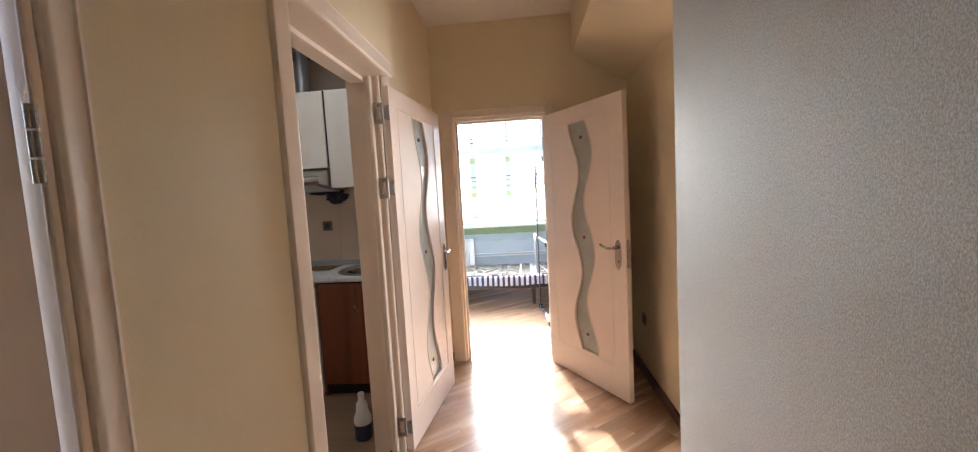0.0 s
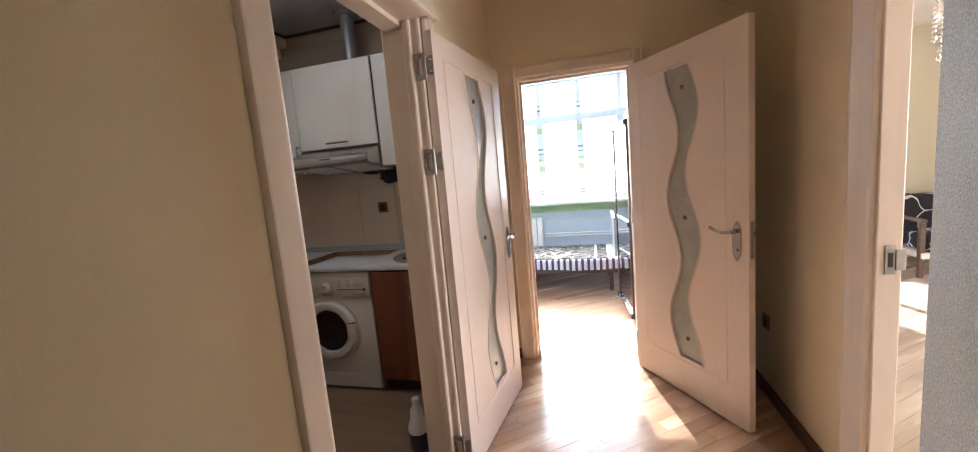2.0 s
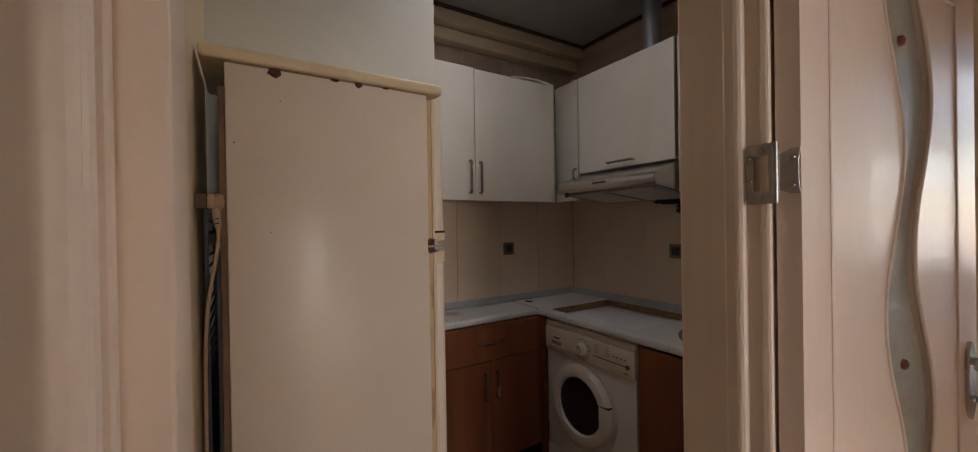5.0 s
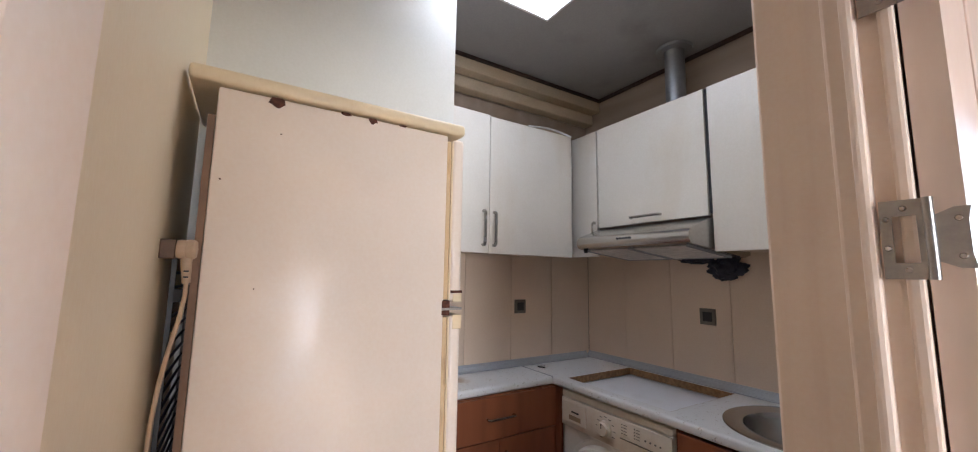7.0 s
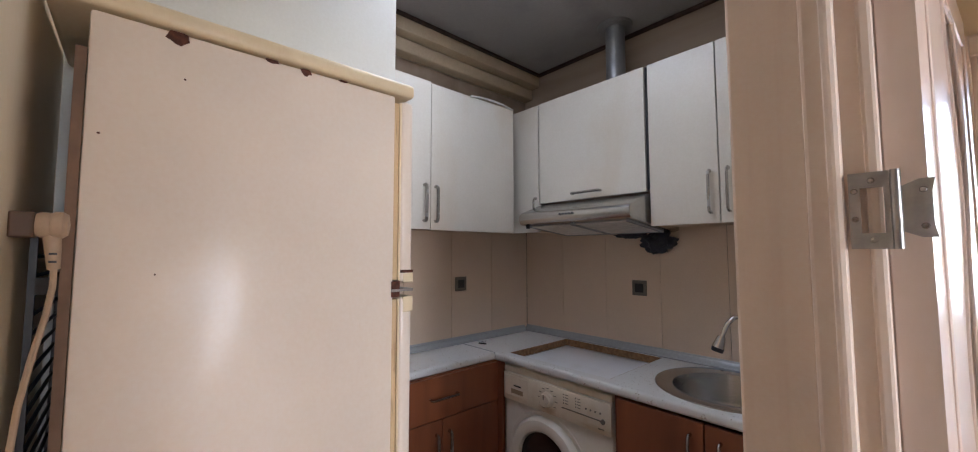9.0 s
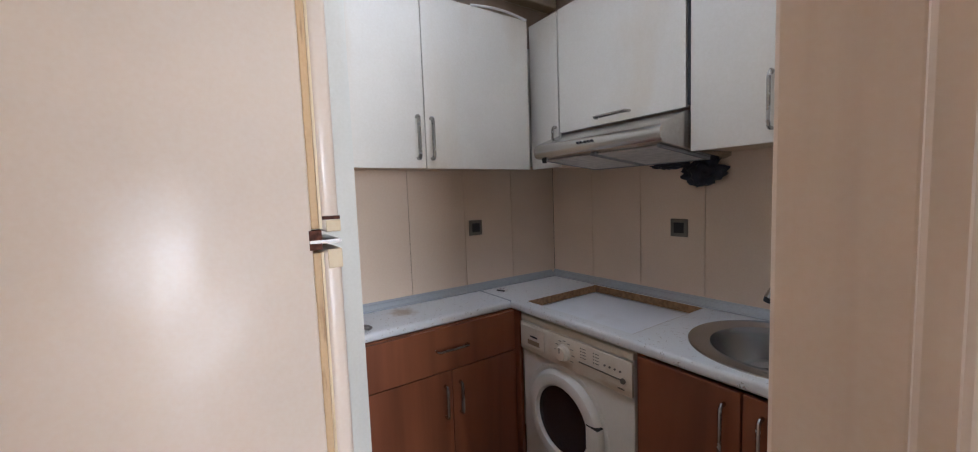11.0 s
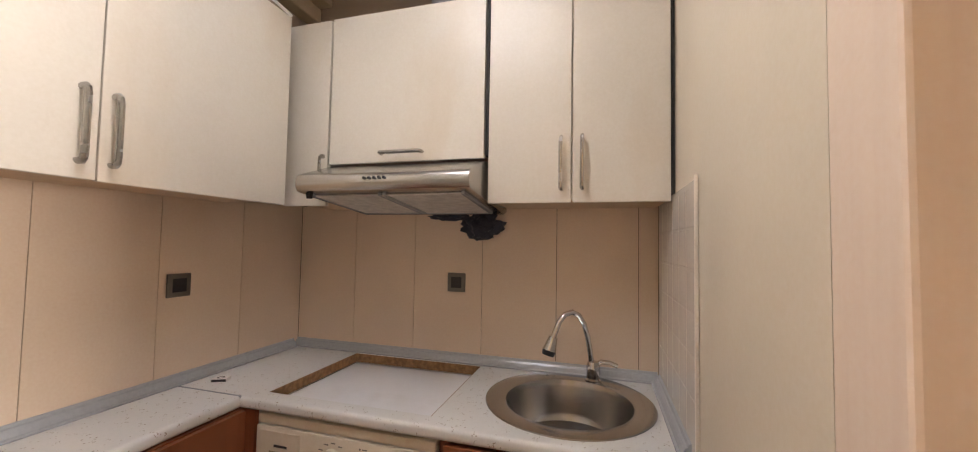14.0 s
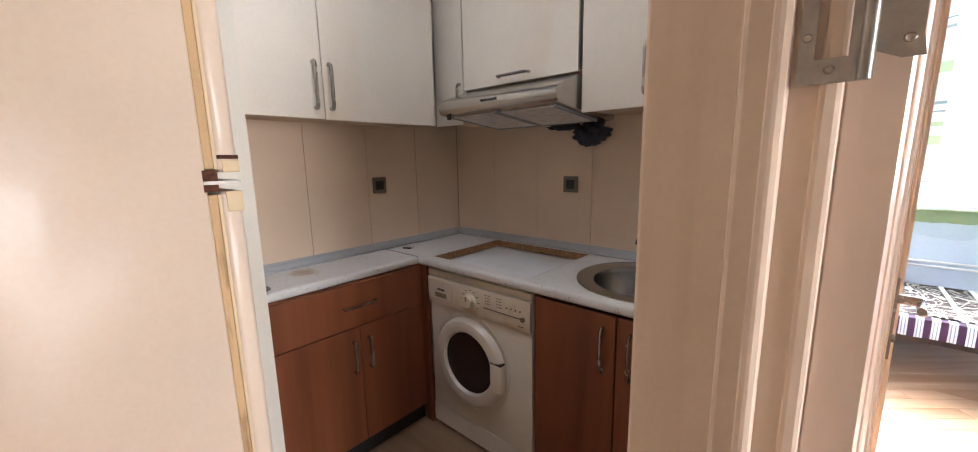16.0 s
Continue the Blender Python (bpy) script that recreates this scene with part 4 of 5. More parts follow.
neck = [(-0.005, 0, 0.05), (-0.012, -0.004, 0.11), (-0.022, -0.010, 0.17), (-0.036, -0.018, 0.222), (-0.056, -0.030, 0.257), (-0.080, -0.044, 0.270), (-0.106, -0.060, 0.262), (-0.127, -0.073, 0.235), (-0.142, -0.083, 0.195), (-0.149, -0.088, 0.172)]
part("neck", tube(bmesh.new(), neck, 0.0108, 14), TAPC, tap, "", True)
part("spray_head", rod(bmesh.new(), (-0.148, -0.087, 0.178), (-0.162, -0.096, 0.128), 0.017, 20, 0.0265), TAPC, tap, "chrome spray head", True)
part("spray_face", rod(bmesh.new(), (-0.1618, -0.0959, 0.1285), (-0.167, -0.099, 0.110), 0.0262, 20, 0.0235), BLACK, tap, "black spray face", True)
part("lever", tube(bmesh.new(), [(0.01, 0.0, 0.06), (0.03, 0.004, 0.075), (0.06, 0.010, 0.072), (0.092, 0.016, 0.060)], 0.0105, 10, 0.6), TAPC, tap, "", True)

# matchbox on the worktop, stain, and a foil scrap
mb = thing("matchbox", "small white matchbox with dark striking sides", "matchbox", (-2.528, 2.925, CT), 25)
part("sleeve", bx((-0.026, 0.026, -0.018, 0.018, 0.0, 0.013), bevel=0.001), OFFWHITE, mb)
part("striking_side", bx((-0.025, 0.025, -0.0188, -0.0178, 0.002, 0.011)), BLACK, mb)
part("print_ring", lathe(bmesh.new(), [(0.008, 0.0132), (0.0105, 0.0136), (0.013, 0.0132)], (0, 0, 0), 20), BLACK, mb)
bm = bmesh.new()
bmesh.ops.create_icosphere(bm, subdivisions=2, radius=1.0)
for v in bm.verts:
    k = 1 + 0.5 * noise.noise(v.co * 2.7)
    v.co = Vector((v.co.x * 0.028 * k - 2.395, v.co.y * 0.022 * k + 2.115, max(0.0005, v.co.z * 0.011 * k + 0.006) + CT))
single("steel_scourer", bm, mat("crumpled_steel_wool", (0.30, 0.28, 0.26), 0.5, 0.6, 0.4, 60, 0.3, 200), "crumpled grey steel scourer at the worktop's end", "scourer")

# ---- washing machine ----
add_spot(APPPANEL, (-1.965, 2.84, 0.682), (0.075, 0.05, 0.030), (0.36, 0.20, 0.08), 0.55)
add_spot(APPPANEL, (-1.70, 2.84, 0.675), (0.12, 0.05, 0.025), (0.50, 0.34, 0.16), 0.45)
wm = thing("washing_machine", "yellowed white front-loading washing machine under the worktop", "washing machine")
WX0, WX1, WY = -2.268, -1.622, 2.856
part("cabinet", bx((WX0, WX1, WY, 3.41, KZ + 0.02, 0.806), bevel=0.006), WHITEAPP, wm, "", True)
part("lid", bx((WX0 - 0.002, WX1 + 0.002, WY - 0.008, 3.41, 0.807, 0.838), bevel=0.006), APPPANEL, wm, "cream plastic lid", True)
pn = part("control_panel", bx((WX0, WX1, WY - 0.014, WY - 0.0005, 0.665, 0.803), bevel=0.004), APPPANEL, wm, "aged cream control panel", True)
part("kick_plate", bx((WX0, WX1, WY - 0.004, WY - 0.0005, KZ + 0.02, 0.085), bevel=0.002), WHITEAPP, wm)
PY = WY - 0.0145
dr = part("detergent_drawer", bx((-2.250, -2.090, PY - 0.004, PY, 0.690, 0.792), bevel=0.002), APPPANEL, wm)
# no recess is cut: a flat brown patch gives the grip's shade
part("drawer_grip", bx((-2.208, -2.125, PY - 0.0046, PY - 0.0035, 0.705, 0.728), bevel=0.0), mat("shadowed_brown_grip", (0.34, 0.24, 0.15), 0.6), dr, "flat grip patch, brown for the shade of its recess")
part("maker_mark", bx((-2.190, -2.138, PY - 0.005, PY - 0.0038, 0.742, 0.750)), BLACK, dr, "small dark maker's mark")
part("dial", lathe(bmesh.new(), [(0.036, 0.0), (0.035, 0.014), (0.030, 0.018), (0.028, 0.030), (0.0, 0.031)], (-1.965, PY, 0.733), 28, Matrix.Rotation(radians(90), 3, "X")), APPPANEL, wm, "round cream dial", True)
part("dial_pointer", bx((-1.967, -1.963, PY - 0.0325, PY - 0.030, 0.738, 0.760)), SOCK, wm)
for i in range(10):
    a = radians(-150 + 30 * i)
    x, z = -1.965 + 0.052 * math.sin(a), 0.733 + 0.052 * math.cos(a)
    part("print_bar", bx((x - 0.008, x + 0.008, PY - 0.0008, PY, z - 0.0016, z + 0.0016)), SOCK, wm)
for i in range(4):
    for x in (-1.868, -1.800):
        part("indicator_light", rod(bmesh.new(), (x, PY, 0.782 - 0.013 * i), (x, PY - 0.0015, 0.782 - 0.013 * i), 0.003, 8), SOCK, wm)
        part("print_bar", bx((x + 0.008, x + 0.026, PY - 0.0008, PY, 0.7805 - 0.013 * i, 0.7835 - 0.013 * i)), SOCK, wm)
for i in range(4):
    part("push_button", rod(bmesh.new(), (-1.745 + 0.024 * i, PY, 0.752), (-1.745 + 0.024 * i, PY - 0.003, 0.752), 0.004, 10), SOCK, wm)
part("trim_line", bx((-1.880, -1.672, PY - 0.0015, PY, 0.718, 0.723)), SOCK, wm, "thin grey trim line")
part("start_button", rod(bmesh.new(), (-1.660, PY, 0.720), (-1.660, PY - 0.005, 0.720), 0.011, 16), SOCK, wm, "round grey start button", True)
part("print_bar", bx((-1.685, -1.655, PY - 0.0008, PY, 0.684, 0.689)), SOCK, wm)
turn = Matrix.Rotation(radians(90), 3, "X")
DC = (-1.986, WY - 0.001, 0.414)
dz = DC[2]
part("door_ring", lathe(bmesh.new(), [(0.222, 0.0), (0.220, 0.014), (0.208, 0.030), (0.185, 0.036), (0.160, 0.030), (0.150, 0.012), (0.148, -0.01)], DC, 56, turn), WHITEAPP, wm, "rounded white porthole ring", True)
part("door_glass", lathe(bmesh.new(), [(0.151, 0.016), (0.138, 0.010), (0.10, 0.004), (0.05, 0.002), (0.0, 0.0015)], DC, 48, turn), DRUMGL, wm, "dark porthole glass", True)
part("drum_seal", lathe(bmesh.new(), [(0.150, -0.012), (0.152, -0.03)], DC, 40, turn), RUBBER, wm, "dark rubber seal", True)
part("door_handle", bx((DC[0] + 0.158, DC[0] + 0.226, WY - 0.043, WY - 0.004, dz - 0.075, dz + 0.062), bevel=0.009), WHITEAPP, wm, "", True)
part("handle_gap", bx((DC[0] + 0.160, DC[0] + 0.222, WY - 0.040, WY - 0.006, dz + 0.063, dz + 0.066)), DARK, wm)
part("door_recess", lathe(bmesh.new(), [(0.250, 0.001), (0.247, 0.0035), (0.236, 0.0025), (0.230, 0.001)], DC, 56, turn), WHITEAPP, wm, "shallow ring pressed around the porthole", True)

# ---- fridge ----
fr = thing("fridge", "old cream two-door fridge with a chipped side and grimy gasket", "fridge", (0, 0, 0.012))
FX = -1.564
part("body", bx((-1.885, FX, 1.250, 1.786, 0.0, 1.824), bevel=0.006), FRIDGE, fr, "glossy cream enamel side", True)
part("top_cap", bx((-1.90, FX + 0.010, 1.197, 1.836, 1.828, 1.861), bevel=0.010, seg=3), FCAP, fr, "yellowed plastic top", True)
part("gasket", bx((-1.88, FX - 0.010, 1.7865, 1.8025, 0.06, 1.322), bevel=0.003), GASKET, fr, "grimy brown gasket")
part("gasket", bx((-1.88, FX - 0.010, 1.7865, 1.8025, 1.368, 1.812), bevel=0.003), GASKET, fr, "grimy brown gasket")
for z0, z1 in ((0.055, 1.328), (1.362, 1.818)):
    d = part("door", bx((-1.885, FX, 1.803, 1.838, z0, z1), bevel=0.010, seg=3), FRIDGE, fr, "cream fridge door", True)
    part("door_liner_edge", bx((-1.88, FX - 0.004, 1.8005, 1.808, z0 + 0.006, z1 - 0.006)), FCAP, fr)
part("corner_cap", bx((-1.70, FX + 0.0015, 1.812, 1.8395, 1.290, 1.328), bevel=0.002), FCAP, fr, "yellowed corner cap")
part("corner_cap", bx((-1.70, FX + 0.0015, 1.812, 1.8395, 1.362, 1.385), bevel=0.002), FCAP, fr, "yellowed corner cap")
part("hinge_plate", bx((-1.70, FX + 0.004, 1.78, 1.838, 1.341, 1.347)), HINGE, fr, "steel hinge plate")
part("rust_edge", bx((-1.68, FX + 0.0025, 1.806, 1.8385, 1.386, 1.393)), RUST, fr, "rusty gap")
part("rust_gap", bx((FX - 0.03, FX + 0.0008, 1.780, 1.803, 1.328, 1.341)), RUST, fr)
part("rust_gap", bx((FX - 0.03, FX + 0.0008, 1.780, 1.803, 1.347, 1.366)), RUST, fr)
rng = random.Random(4)
for y, z, w, h in ((1.360, 1.817, 0.030, 0.026), (1.508, 1.821, 0.022, 0.008), (1.573, 1.819, 0.020, 0.014), (1.653, 1.822, 0.020, 0.006), (1.268, 1.625, 0.0035, 0.0035), (1.372, 1.742, 0.003, 0.003), (1.345, 1.40, 0.002, 0.003)):
    bm = bmesh.new()
    vs = [bm.verts.new((FX + 0.0012, y + w * 0.6 * math.cos(a) * rng.uniform(0.7, 1.2), min(1.8245, z + h * 0.6 * math.sin(a) * rng.uniform(0.7, 1.2)))) for a in (2 * math.pi * k / 14 for k in range(14))]
    bm.faces.new(vs)
    part("paint_chip", bm, RUST, fr, "brown rusty paint chip")
for x in (-1.85, FX - 0.035):
    for y in (1.29, 1.75):
        part("foot", rod(bmesh.new(), (x, y, KZ - 0.012), (x, y, 0.004), 0.020, 12), BLACK, fr)
part("back_panel", bx((-1.882, FX - 0.004, 1.2365, 1.2495, 0.06, 1.76)), mat("brown_hardboard", (0.20, 0.12, 0.075), 0.75, vary=0.25), fr, "brown hardboard back panel")
bm = bmesh.new()
for i in range(40):
    rod(bm, (-1.87, 1.208, 0.30 + 0.029 * i), (-1.578, 1.208, 0.30 + 0.029 * i), 0.003, 6)
tagged(part("condenser_grille", bm, BLACK, fr, "black wire condenser at the back"), kind="stuff")
part("condenser_frame", bx((-1.585, -1.577, 1.204, 1.212, 0.25, 1.47), (-1.880, -1.872, 1.204, 1.212, 0.25, 1.47)), BLACK, fr)
part("condenser_bracket", bx((-1.592, -1.570, 1.2125, 1.236, 1.375, 1.40)), DARK, fr, "dark condenser bracket")
part("compressor_shadow_box", bx((-1.87, -1.60, 1.20, 1.236, 0.02, 0.25), bevel=0.01), BLACK, fr, "black compressor housing")
PLUGP = stained("aged_beige_plug_plastic", (0.46, 0.33, 0.22), (0.34, 0.22, 0.12), 0.4, 20, 0.5)
pl = thing("power_plug", "beige mains plug with its cord hanging behind the fridge", "plug")
part("plug_body", lathe(bmesh.new(), [(0.0, 0.0), (0.016, 0.0), (0.018, 0.004), (0.018, 0.012), (0.017, 0.014), (0.019, 0.017), (0.019, 0.026), (0.015, 0.031), (0.0, 0.033)], (-1.532, 1.2145, 1.488), 24, Matrix.Rotation(radians(-90), 3, "X")), PLUGP, pl, "", True)
part("cord_grip", rod(bmesh.new(), (-1.532, 1.230, 1.475), (-1.531, 1.234, 1.425), 0.010, 12, 0.007), PLUGP, pl, "", True)
for z in (1.436, 1.447):
    part("grip_slot", bx((-1.5235, -1.5215, 1.229, 1.237, z - 0.0015, z + 0.0015)), BLACK, pl)
cord = [(-1.531, 1.234, 1.428), (-1.530, 1.234, 1.40), (-1.522, 1.230, 1.36), (-1.508, 1.222, 1.31), (-1.498, 1.214, 1.25), (-1.494, 1.209, 1.18), (-1.498, 1.207, 1.10), (-1.506, 1.206, 1.0), (-1.512, 1.203, 0.8), (-1.514, 1.201, 0.4), (-1.515, 1.199, KZ + 0.01)]
part("cord", tube(bmesh.new(), cord, 0.0038, 8), PLUGP, pl, "beige cord", True)
# socket is assumed; its dark brown stands in for shade behind the fridge
single("plug_socket", bx((-1.554, -1.520, 1.1895, 1.214, 1.470, 1.506), bevel=0.003), mat("shade_brown_socket", (0.10, 0.055, 0.03), 0.5), "unseen wall socket behind the fridge, coloured dark for the shade there", "socket")

# ---- kitchen: ceiling edge, lining and lamp ----
structure("wall_lining", bx((-2.648, -0.932, 3.440, 3.449, 2.336, 2.702)), KBROWN, "beige-brown wood-look lining above the wall cabinets", "lining")
structure("wall_lining", bx((-2.649, -2.640, 1.975, 3.438, 2.312, 2.55)), KBROWN, "beige-brown wood-look lining above the wall cabinets", "lining")
structure("cornice", bx((-2.648, -2.565, 1.972, 3.438, 2.552, 2.628), bevel=0.010), BEAM, "beige stepped cornice under the kitchen ceiling", "cornice")
structure("cornice", bx((-2.648, -2.500, 1.972, 3.438, 2.630, 2.702), bevel=0.006), BEAM, "beige cornice board", "cornice")
# loose edging above the corner door
bm = bmesh.new()
tube(bm, [(-2.332, 2.66 + 0.033 * k, 2.304 + 0.016 * math.sin(math.pi * k / 10)) for k in range(11)], 0.006, 8, 0.5)
single("loose_edge_strip", bm, OFFWHITE, "loose white edging strip bowed above the cabinet door", "edge strip", smooth=True)
for b in ((-2.648, -2.485, 1.972, 3.449, 2.703, KH - 0.001), (-2.484, -0.932, 3.415, 3.449, 2.703, KH - 0.001), (-1.909, -1.895, 1.192, 1.985, 2.695, KH - 0.001), (-2.58, -1.909, 1.9705, 1.985, 2.695, KH - 0.001), (-0.945, -0.932, 1.20, 3.38, 2.703, KH - 0.001)):
    structure("trim", bx(b, bevel=0.003), TRIMD, "dark ceiling edge trim", "trim")
structure("trim", bx((-1.362, -1.359, 1.2, 3.38, KH - 0.0012, KH + 0.001)), KCEIL, "thin joint between ceiling boards", "trim")
lt = thing("ceiling_light", "square white panel lamp, lit, set under the kitchen ceiling", "ceiling light")
LX0, LX1, LY0, LY1 = -2.0, -1.40, 1.92, 2.52
part("frame", bx((LX0, LX0 + 0.012, LY0, LY1, KH - 0.012, KH - 0.001), (LX1 - 0.012, LX1, LY0, LY1, KH - 0.012, KH - 0.001), (LX0 + 0.012, LX1 - 0.012, LY0, LY0 + 0.012, KH - 0.012, KH - 0.001), (LX0 + 0.012, LX1 - 0.012, LY1 - 0.012, LY1, KH - 0.012, KH - 0.001)), OFFWHITE, lt, "white metal frame")
part("diffuser", bx((LX0 + 0.012, LX1 - 0.012, LY0 + 0.012, LY1 - 0.012, KH - 0.009, KH - 0.002)), PANEL, lt, "glowing white diffuser")

# detergent bottle on the kitchen floor
bt = thing("detergent_bottle", "white bottle with dark blue lower half on the kitchen floor", "bottle", (-1.09, 2.34, KZ))
bt.scale = (0.86, 0.86, 0.86)
part("bottle_body", lathe(bmesh.new(), [(0.0, 0.0), (0.058, 0.0), (0.062, 0.01), (0.062, 0.10), (0.060, 0.115)], (0, 0, 0), 24), mat("dark_blue_label", (0.03, 0.035, 0.08), 0.4), bt, "dark blue label", True)
part("bottle_shoulder", lathe(bmesh.new(), [(0.060, 0.115), (0.064, 0.13), (0.062, 0.16), (0.045, 0.20), (0.04, 0.26), (0.022, 0.285), (0.020, 0.31)], (0, 0, 0), 24), OFFWHITE, bt, "", True)
part("cap", lathe(bmesh.new(), [(0.024, 0.30), (0.024, 0.335), (0.020, 0.34), (0.0, 0.34)], (0, 0, 0), 20), OFFWHITE, bt, "white cap", True)

# ---- bedroom ----
LEVEL = 0.03
win = thing("window_1", "wide white plastic window with a transom", "window", kind="structure")
WXA, WXB, WZA, WZB, WYF = -1.90, 0.66, 0.97, 2.60, 5.99
for b in ((WXA, WXB, WZA, WZA + 0.06), (WXA, WXB, WZB - 0.06, WZB), (WXA, WXA + 0.06, WZA + 0.06, WZB - 0.06), (WXB - 0.06, WXB, WZA + 0.06, WZB - 0.06)):
    part("window_frame", bx((b[0], b[1], WYF, WYF + 0.07, b[2], b[3]), bevel=0.004), UPVC, win)
part("transom", bx((WXA + 0.06, WXB - 0.06, WYF, WYF + 0.07, 2.03, 2.12), bevel=0.004), UPVC, win)
mull = [-1.29, -0.765, -0.235, 0.285]
for x in mull:
    part("mullion", bx((x - 0.045, x + 0.045, WYF, WYF + 0.07, WZA + 0.06, 2.03), bevel=0.004), UPVC, win)
    part("mullion", bx((x - 0.028, x + 0.028, WYF, WYF + 0.07, 2.12, WZB - 0.06), bevel=0.004), UPVC, win)
edges = [WXA + 0.06] + mull + [WXB - 0.06]
for a, b in zip(edges, edges[1:]):
    for z0, z1 in ((WZA + 0.06, 2.03), (2.12, WZB - 0.06)):
        p = part("pane", bx((a, b, WYF + 0.03, WYF + 0.036, z0, z1)), PANE, win)
        p.visible_shadow = False
part("window_sill", bx((WXA - 0.05, WXB + 0.05, 5.83, WYF, WZA - 0.045, WZA - 0.005), bevel=0.006), UPVC, win, "white plastic sill")

# sheer striped curtain
m, t, b = nodes_of("sheer_striped_curtain")
n, l = t.nodes, t.links
tc = n.new("ShaderNodeTexCoord")
sep = n.new("ShaderNodeSeparateXYZ")
l.new(tc.outputs["Object"], sep.inputs[0])
ramp = n.new("ShaderNodeValToRGB")
ramp.color_ramp.interpolation = "CONSTANT"
scale = n.new("ShaderNodeMath")
scale.operation = "DIVIDE"
scale.inputs[1].default_value = 2.7
l.new(sep.outputs[2], scale.inputs[0])
l.new(scale.outputs[0], ramp.inputs[0])
WHITE, GREEN, LINE = (0.88, 0.92, 0.94, 1), (0.60, 0.67, 0.40, 1), (0.34, 0.40, 0.37, 1)
stripes = [(0.84, GREEN), (0.93, WHITE), (1.085, LINE), (1.095, WHITE), (1.125, LINE), (1.135, WHITE), (1.39, GREEN), (1.45, WHITE), (1.515, GREEN), (1.55, WHITE), (1.605, LINE), (1.618, WHITE), (1.665, LINE), (1.677, WHITE), (1.875, GREEN), (1.945, WHITE), (2.16, LINE), (2.175, WHITE), (2.215, LINE), (2.228, WHITE)]
el = ramp.color_ramp.elements
el[0].position, el[0].color = 0.0, WHITE
el.remove(el[1])
for z, c in stripes:
    e = el.new(z / 2.7)
    e.color = c
tr = n.new("ShaderNodeBsdfTranslucent")
df = n.new("ShaderNodeBsdfDiffuse")
tp = n.new("ShaderNodeBsdfTransparent")
m1, m2 = n.new("ShaderNodeMixShader"), n.new("ShaderNodeMixShader")
m1.inputs[0].default_value, m2.inputs[0].default_value = 0.5, 0.982
l.new(ramp.outputs[0], tr.inputs[0])
l.new(ramp.outputs[0], df.inputs[0])
l.new(ramp.outputs[0], tp.inputs[0])
l.new(df.outputs[0], m1.inputs[1])
l.new(tr.outputs[0], m1.inputs[2])
l.new(m1.outputs[0], m2.inputs[1])
l.new(tp.outputs[0], m2.inputs[2])
l.new(m2.outputs[0], n["Material Output"].inputs[0])
SHEER = m
cur = thing("curtain", "sheer white curtain with green horizontal stripes before the window", "curtain")
bm = bmesh.new()
grid = []
NX, NZ = 170, 8
for j in range(NZ + 1):
    z = 0.74 + (2.66 - 0.74) * j / NZ
    row = []
    for i in range(NX + 1):
        x = -2.0 + 2.22 * i / NX
        row.append(bm.verts.new((x, 5.775 + 0.022 * math.sin(x * 34 + 0.6 * math.sin(x * 5)) + 0.010 * math.sin(x * 81), z + 0.012 * math.sin(x * 17))))
    grid.append(row)
for p, q in zip(grid, grid[1:]):
    for i in range(NX):
        bm.faces.new((p[i], p[i + 1], q[i + 1], q[i]))
part("cloth", bm, SHEER, cur, "", True)
part("curtain_rod", rod(bmesh.new(), (-2.05, 5.775, 2.675), (0.36, 5.775, 2.675), 0.012, 12), UPVC, cur, "white curtain rod", True)

# radiator
rad = thing("radiator", "white ribbed aluminium radiator under the window", "radiator")
rib = mesh_of("rib", bx((0.004, 0.076, 5.80, 5.88, 0.16, 0.775), bevel=0.006), OFFWHITE)
for i in range(8):
    ob = new("rib", rib)
    ob.parent = rad
    ob.matrix_basis = pose(-1.425 + 0.08 * i, 0, 0)
part("header_pipe", rod(bmesh.new(), (-1.43, 5.84, 0.74), (-0.775, 5.84, 0.74), 0.016, 10), OFFWHITE, rad, "", True)
part("header_pipe", rod(bmesh.new(), (-1.43, 5.84, 0.20), (-0.775, 5.84, 0.20), 0.016, 10), OFFWHITE, rad, "", True)
for z in (0.50, 0.535):
    single("heating_pipe", rod(bmesh.new(), (-0.77, 5.895, z), (0.94, 5.895, z), 0.009, 10), OFFWHITE, "thin white heating pipe along the wall", "pipe", smooth=True)

# bed
bed = thing("bed", "low bed with mattress on a dark wooden base", "bed")
BX0, BX1, BY0, BY1 = -1.95, 0.15, 4.90, 5.745
part("bed_base", bx((BX0, BX1, BY0 + 0.03, BY1, 0.225, 0.295)), WARD, bed)
part("mattress", bx((BX0, BX1, BY0 + 0.012, BY1, 0.296, 0.38), bevel=0.02, seg=3), OFFWHITE, bed, "", True)
for x in (BX0 + 0.08, -0.95, BX1 - 0.12):
    for y in (BY0 + 0.10, BY1 - 0.10):
        part("leg", bx((x, x + 0.045, y, y + 0.045, 0.0, 0.2245), bevel=0.004), WARD, bed, "dark wooden leg")
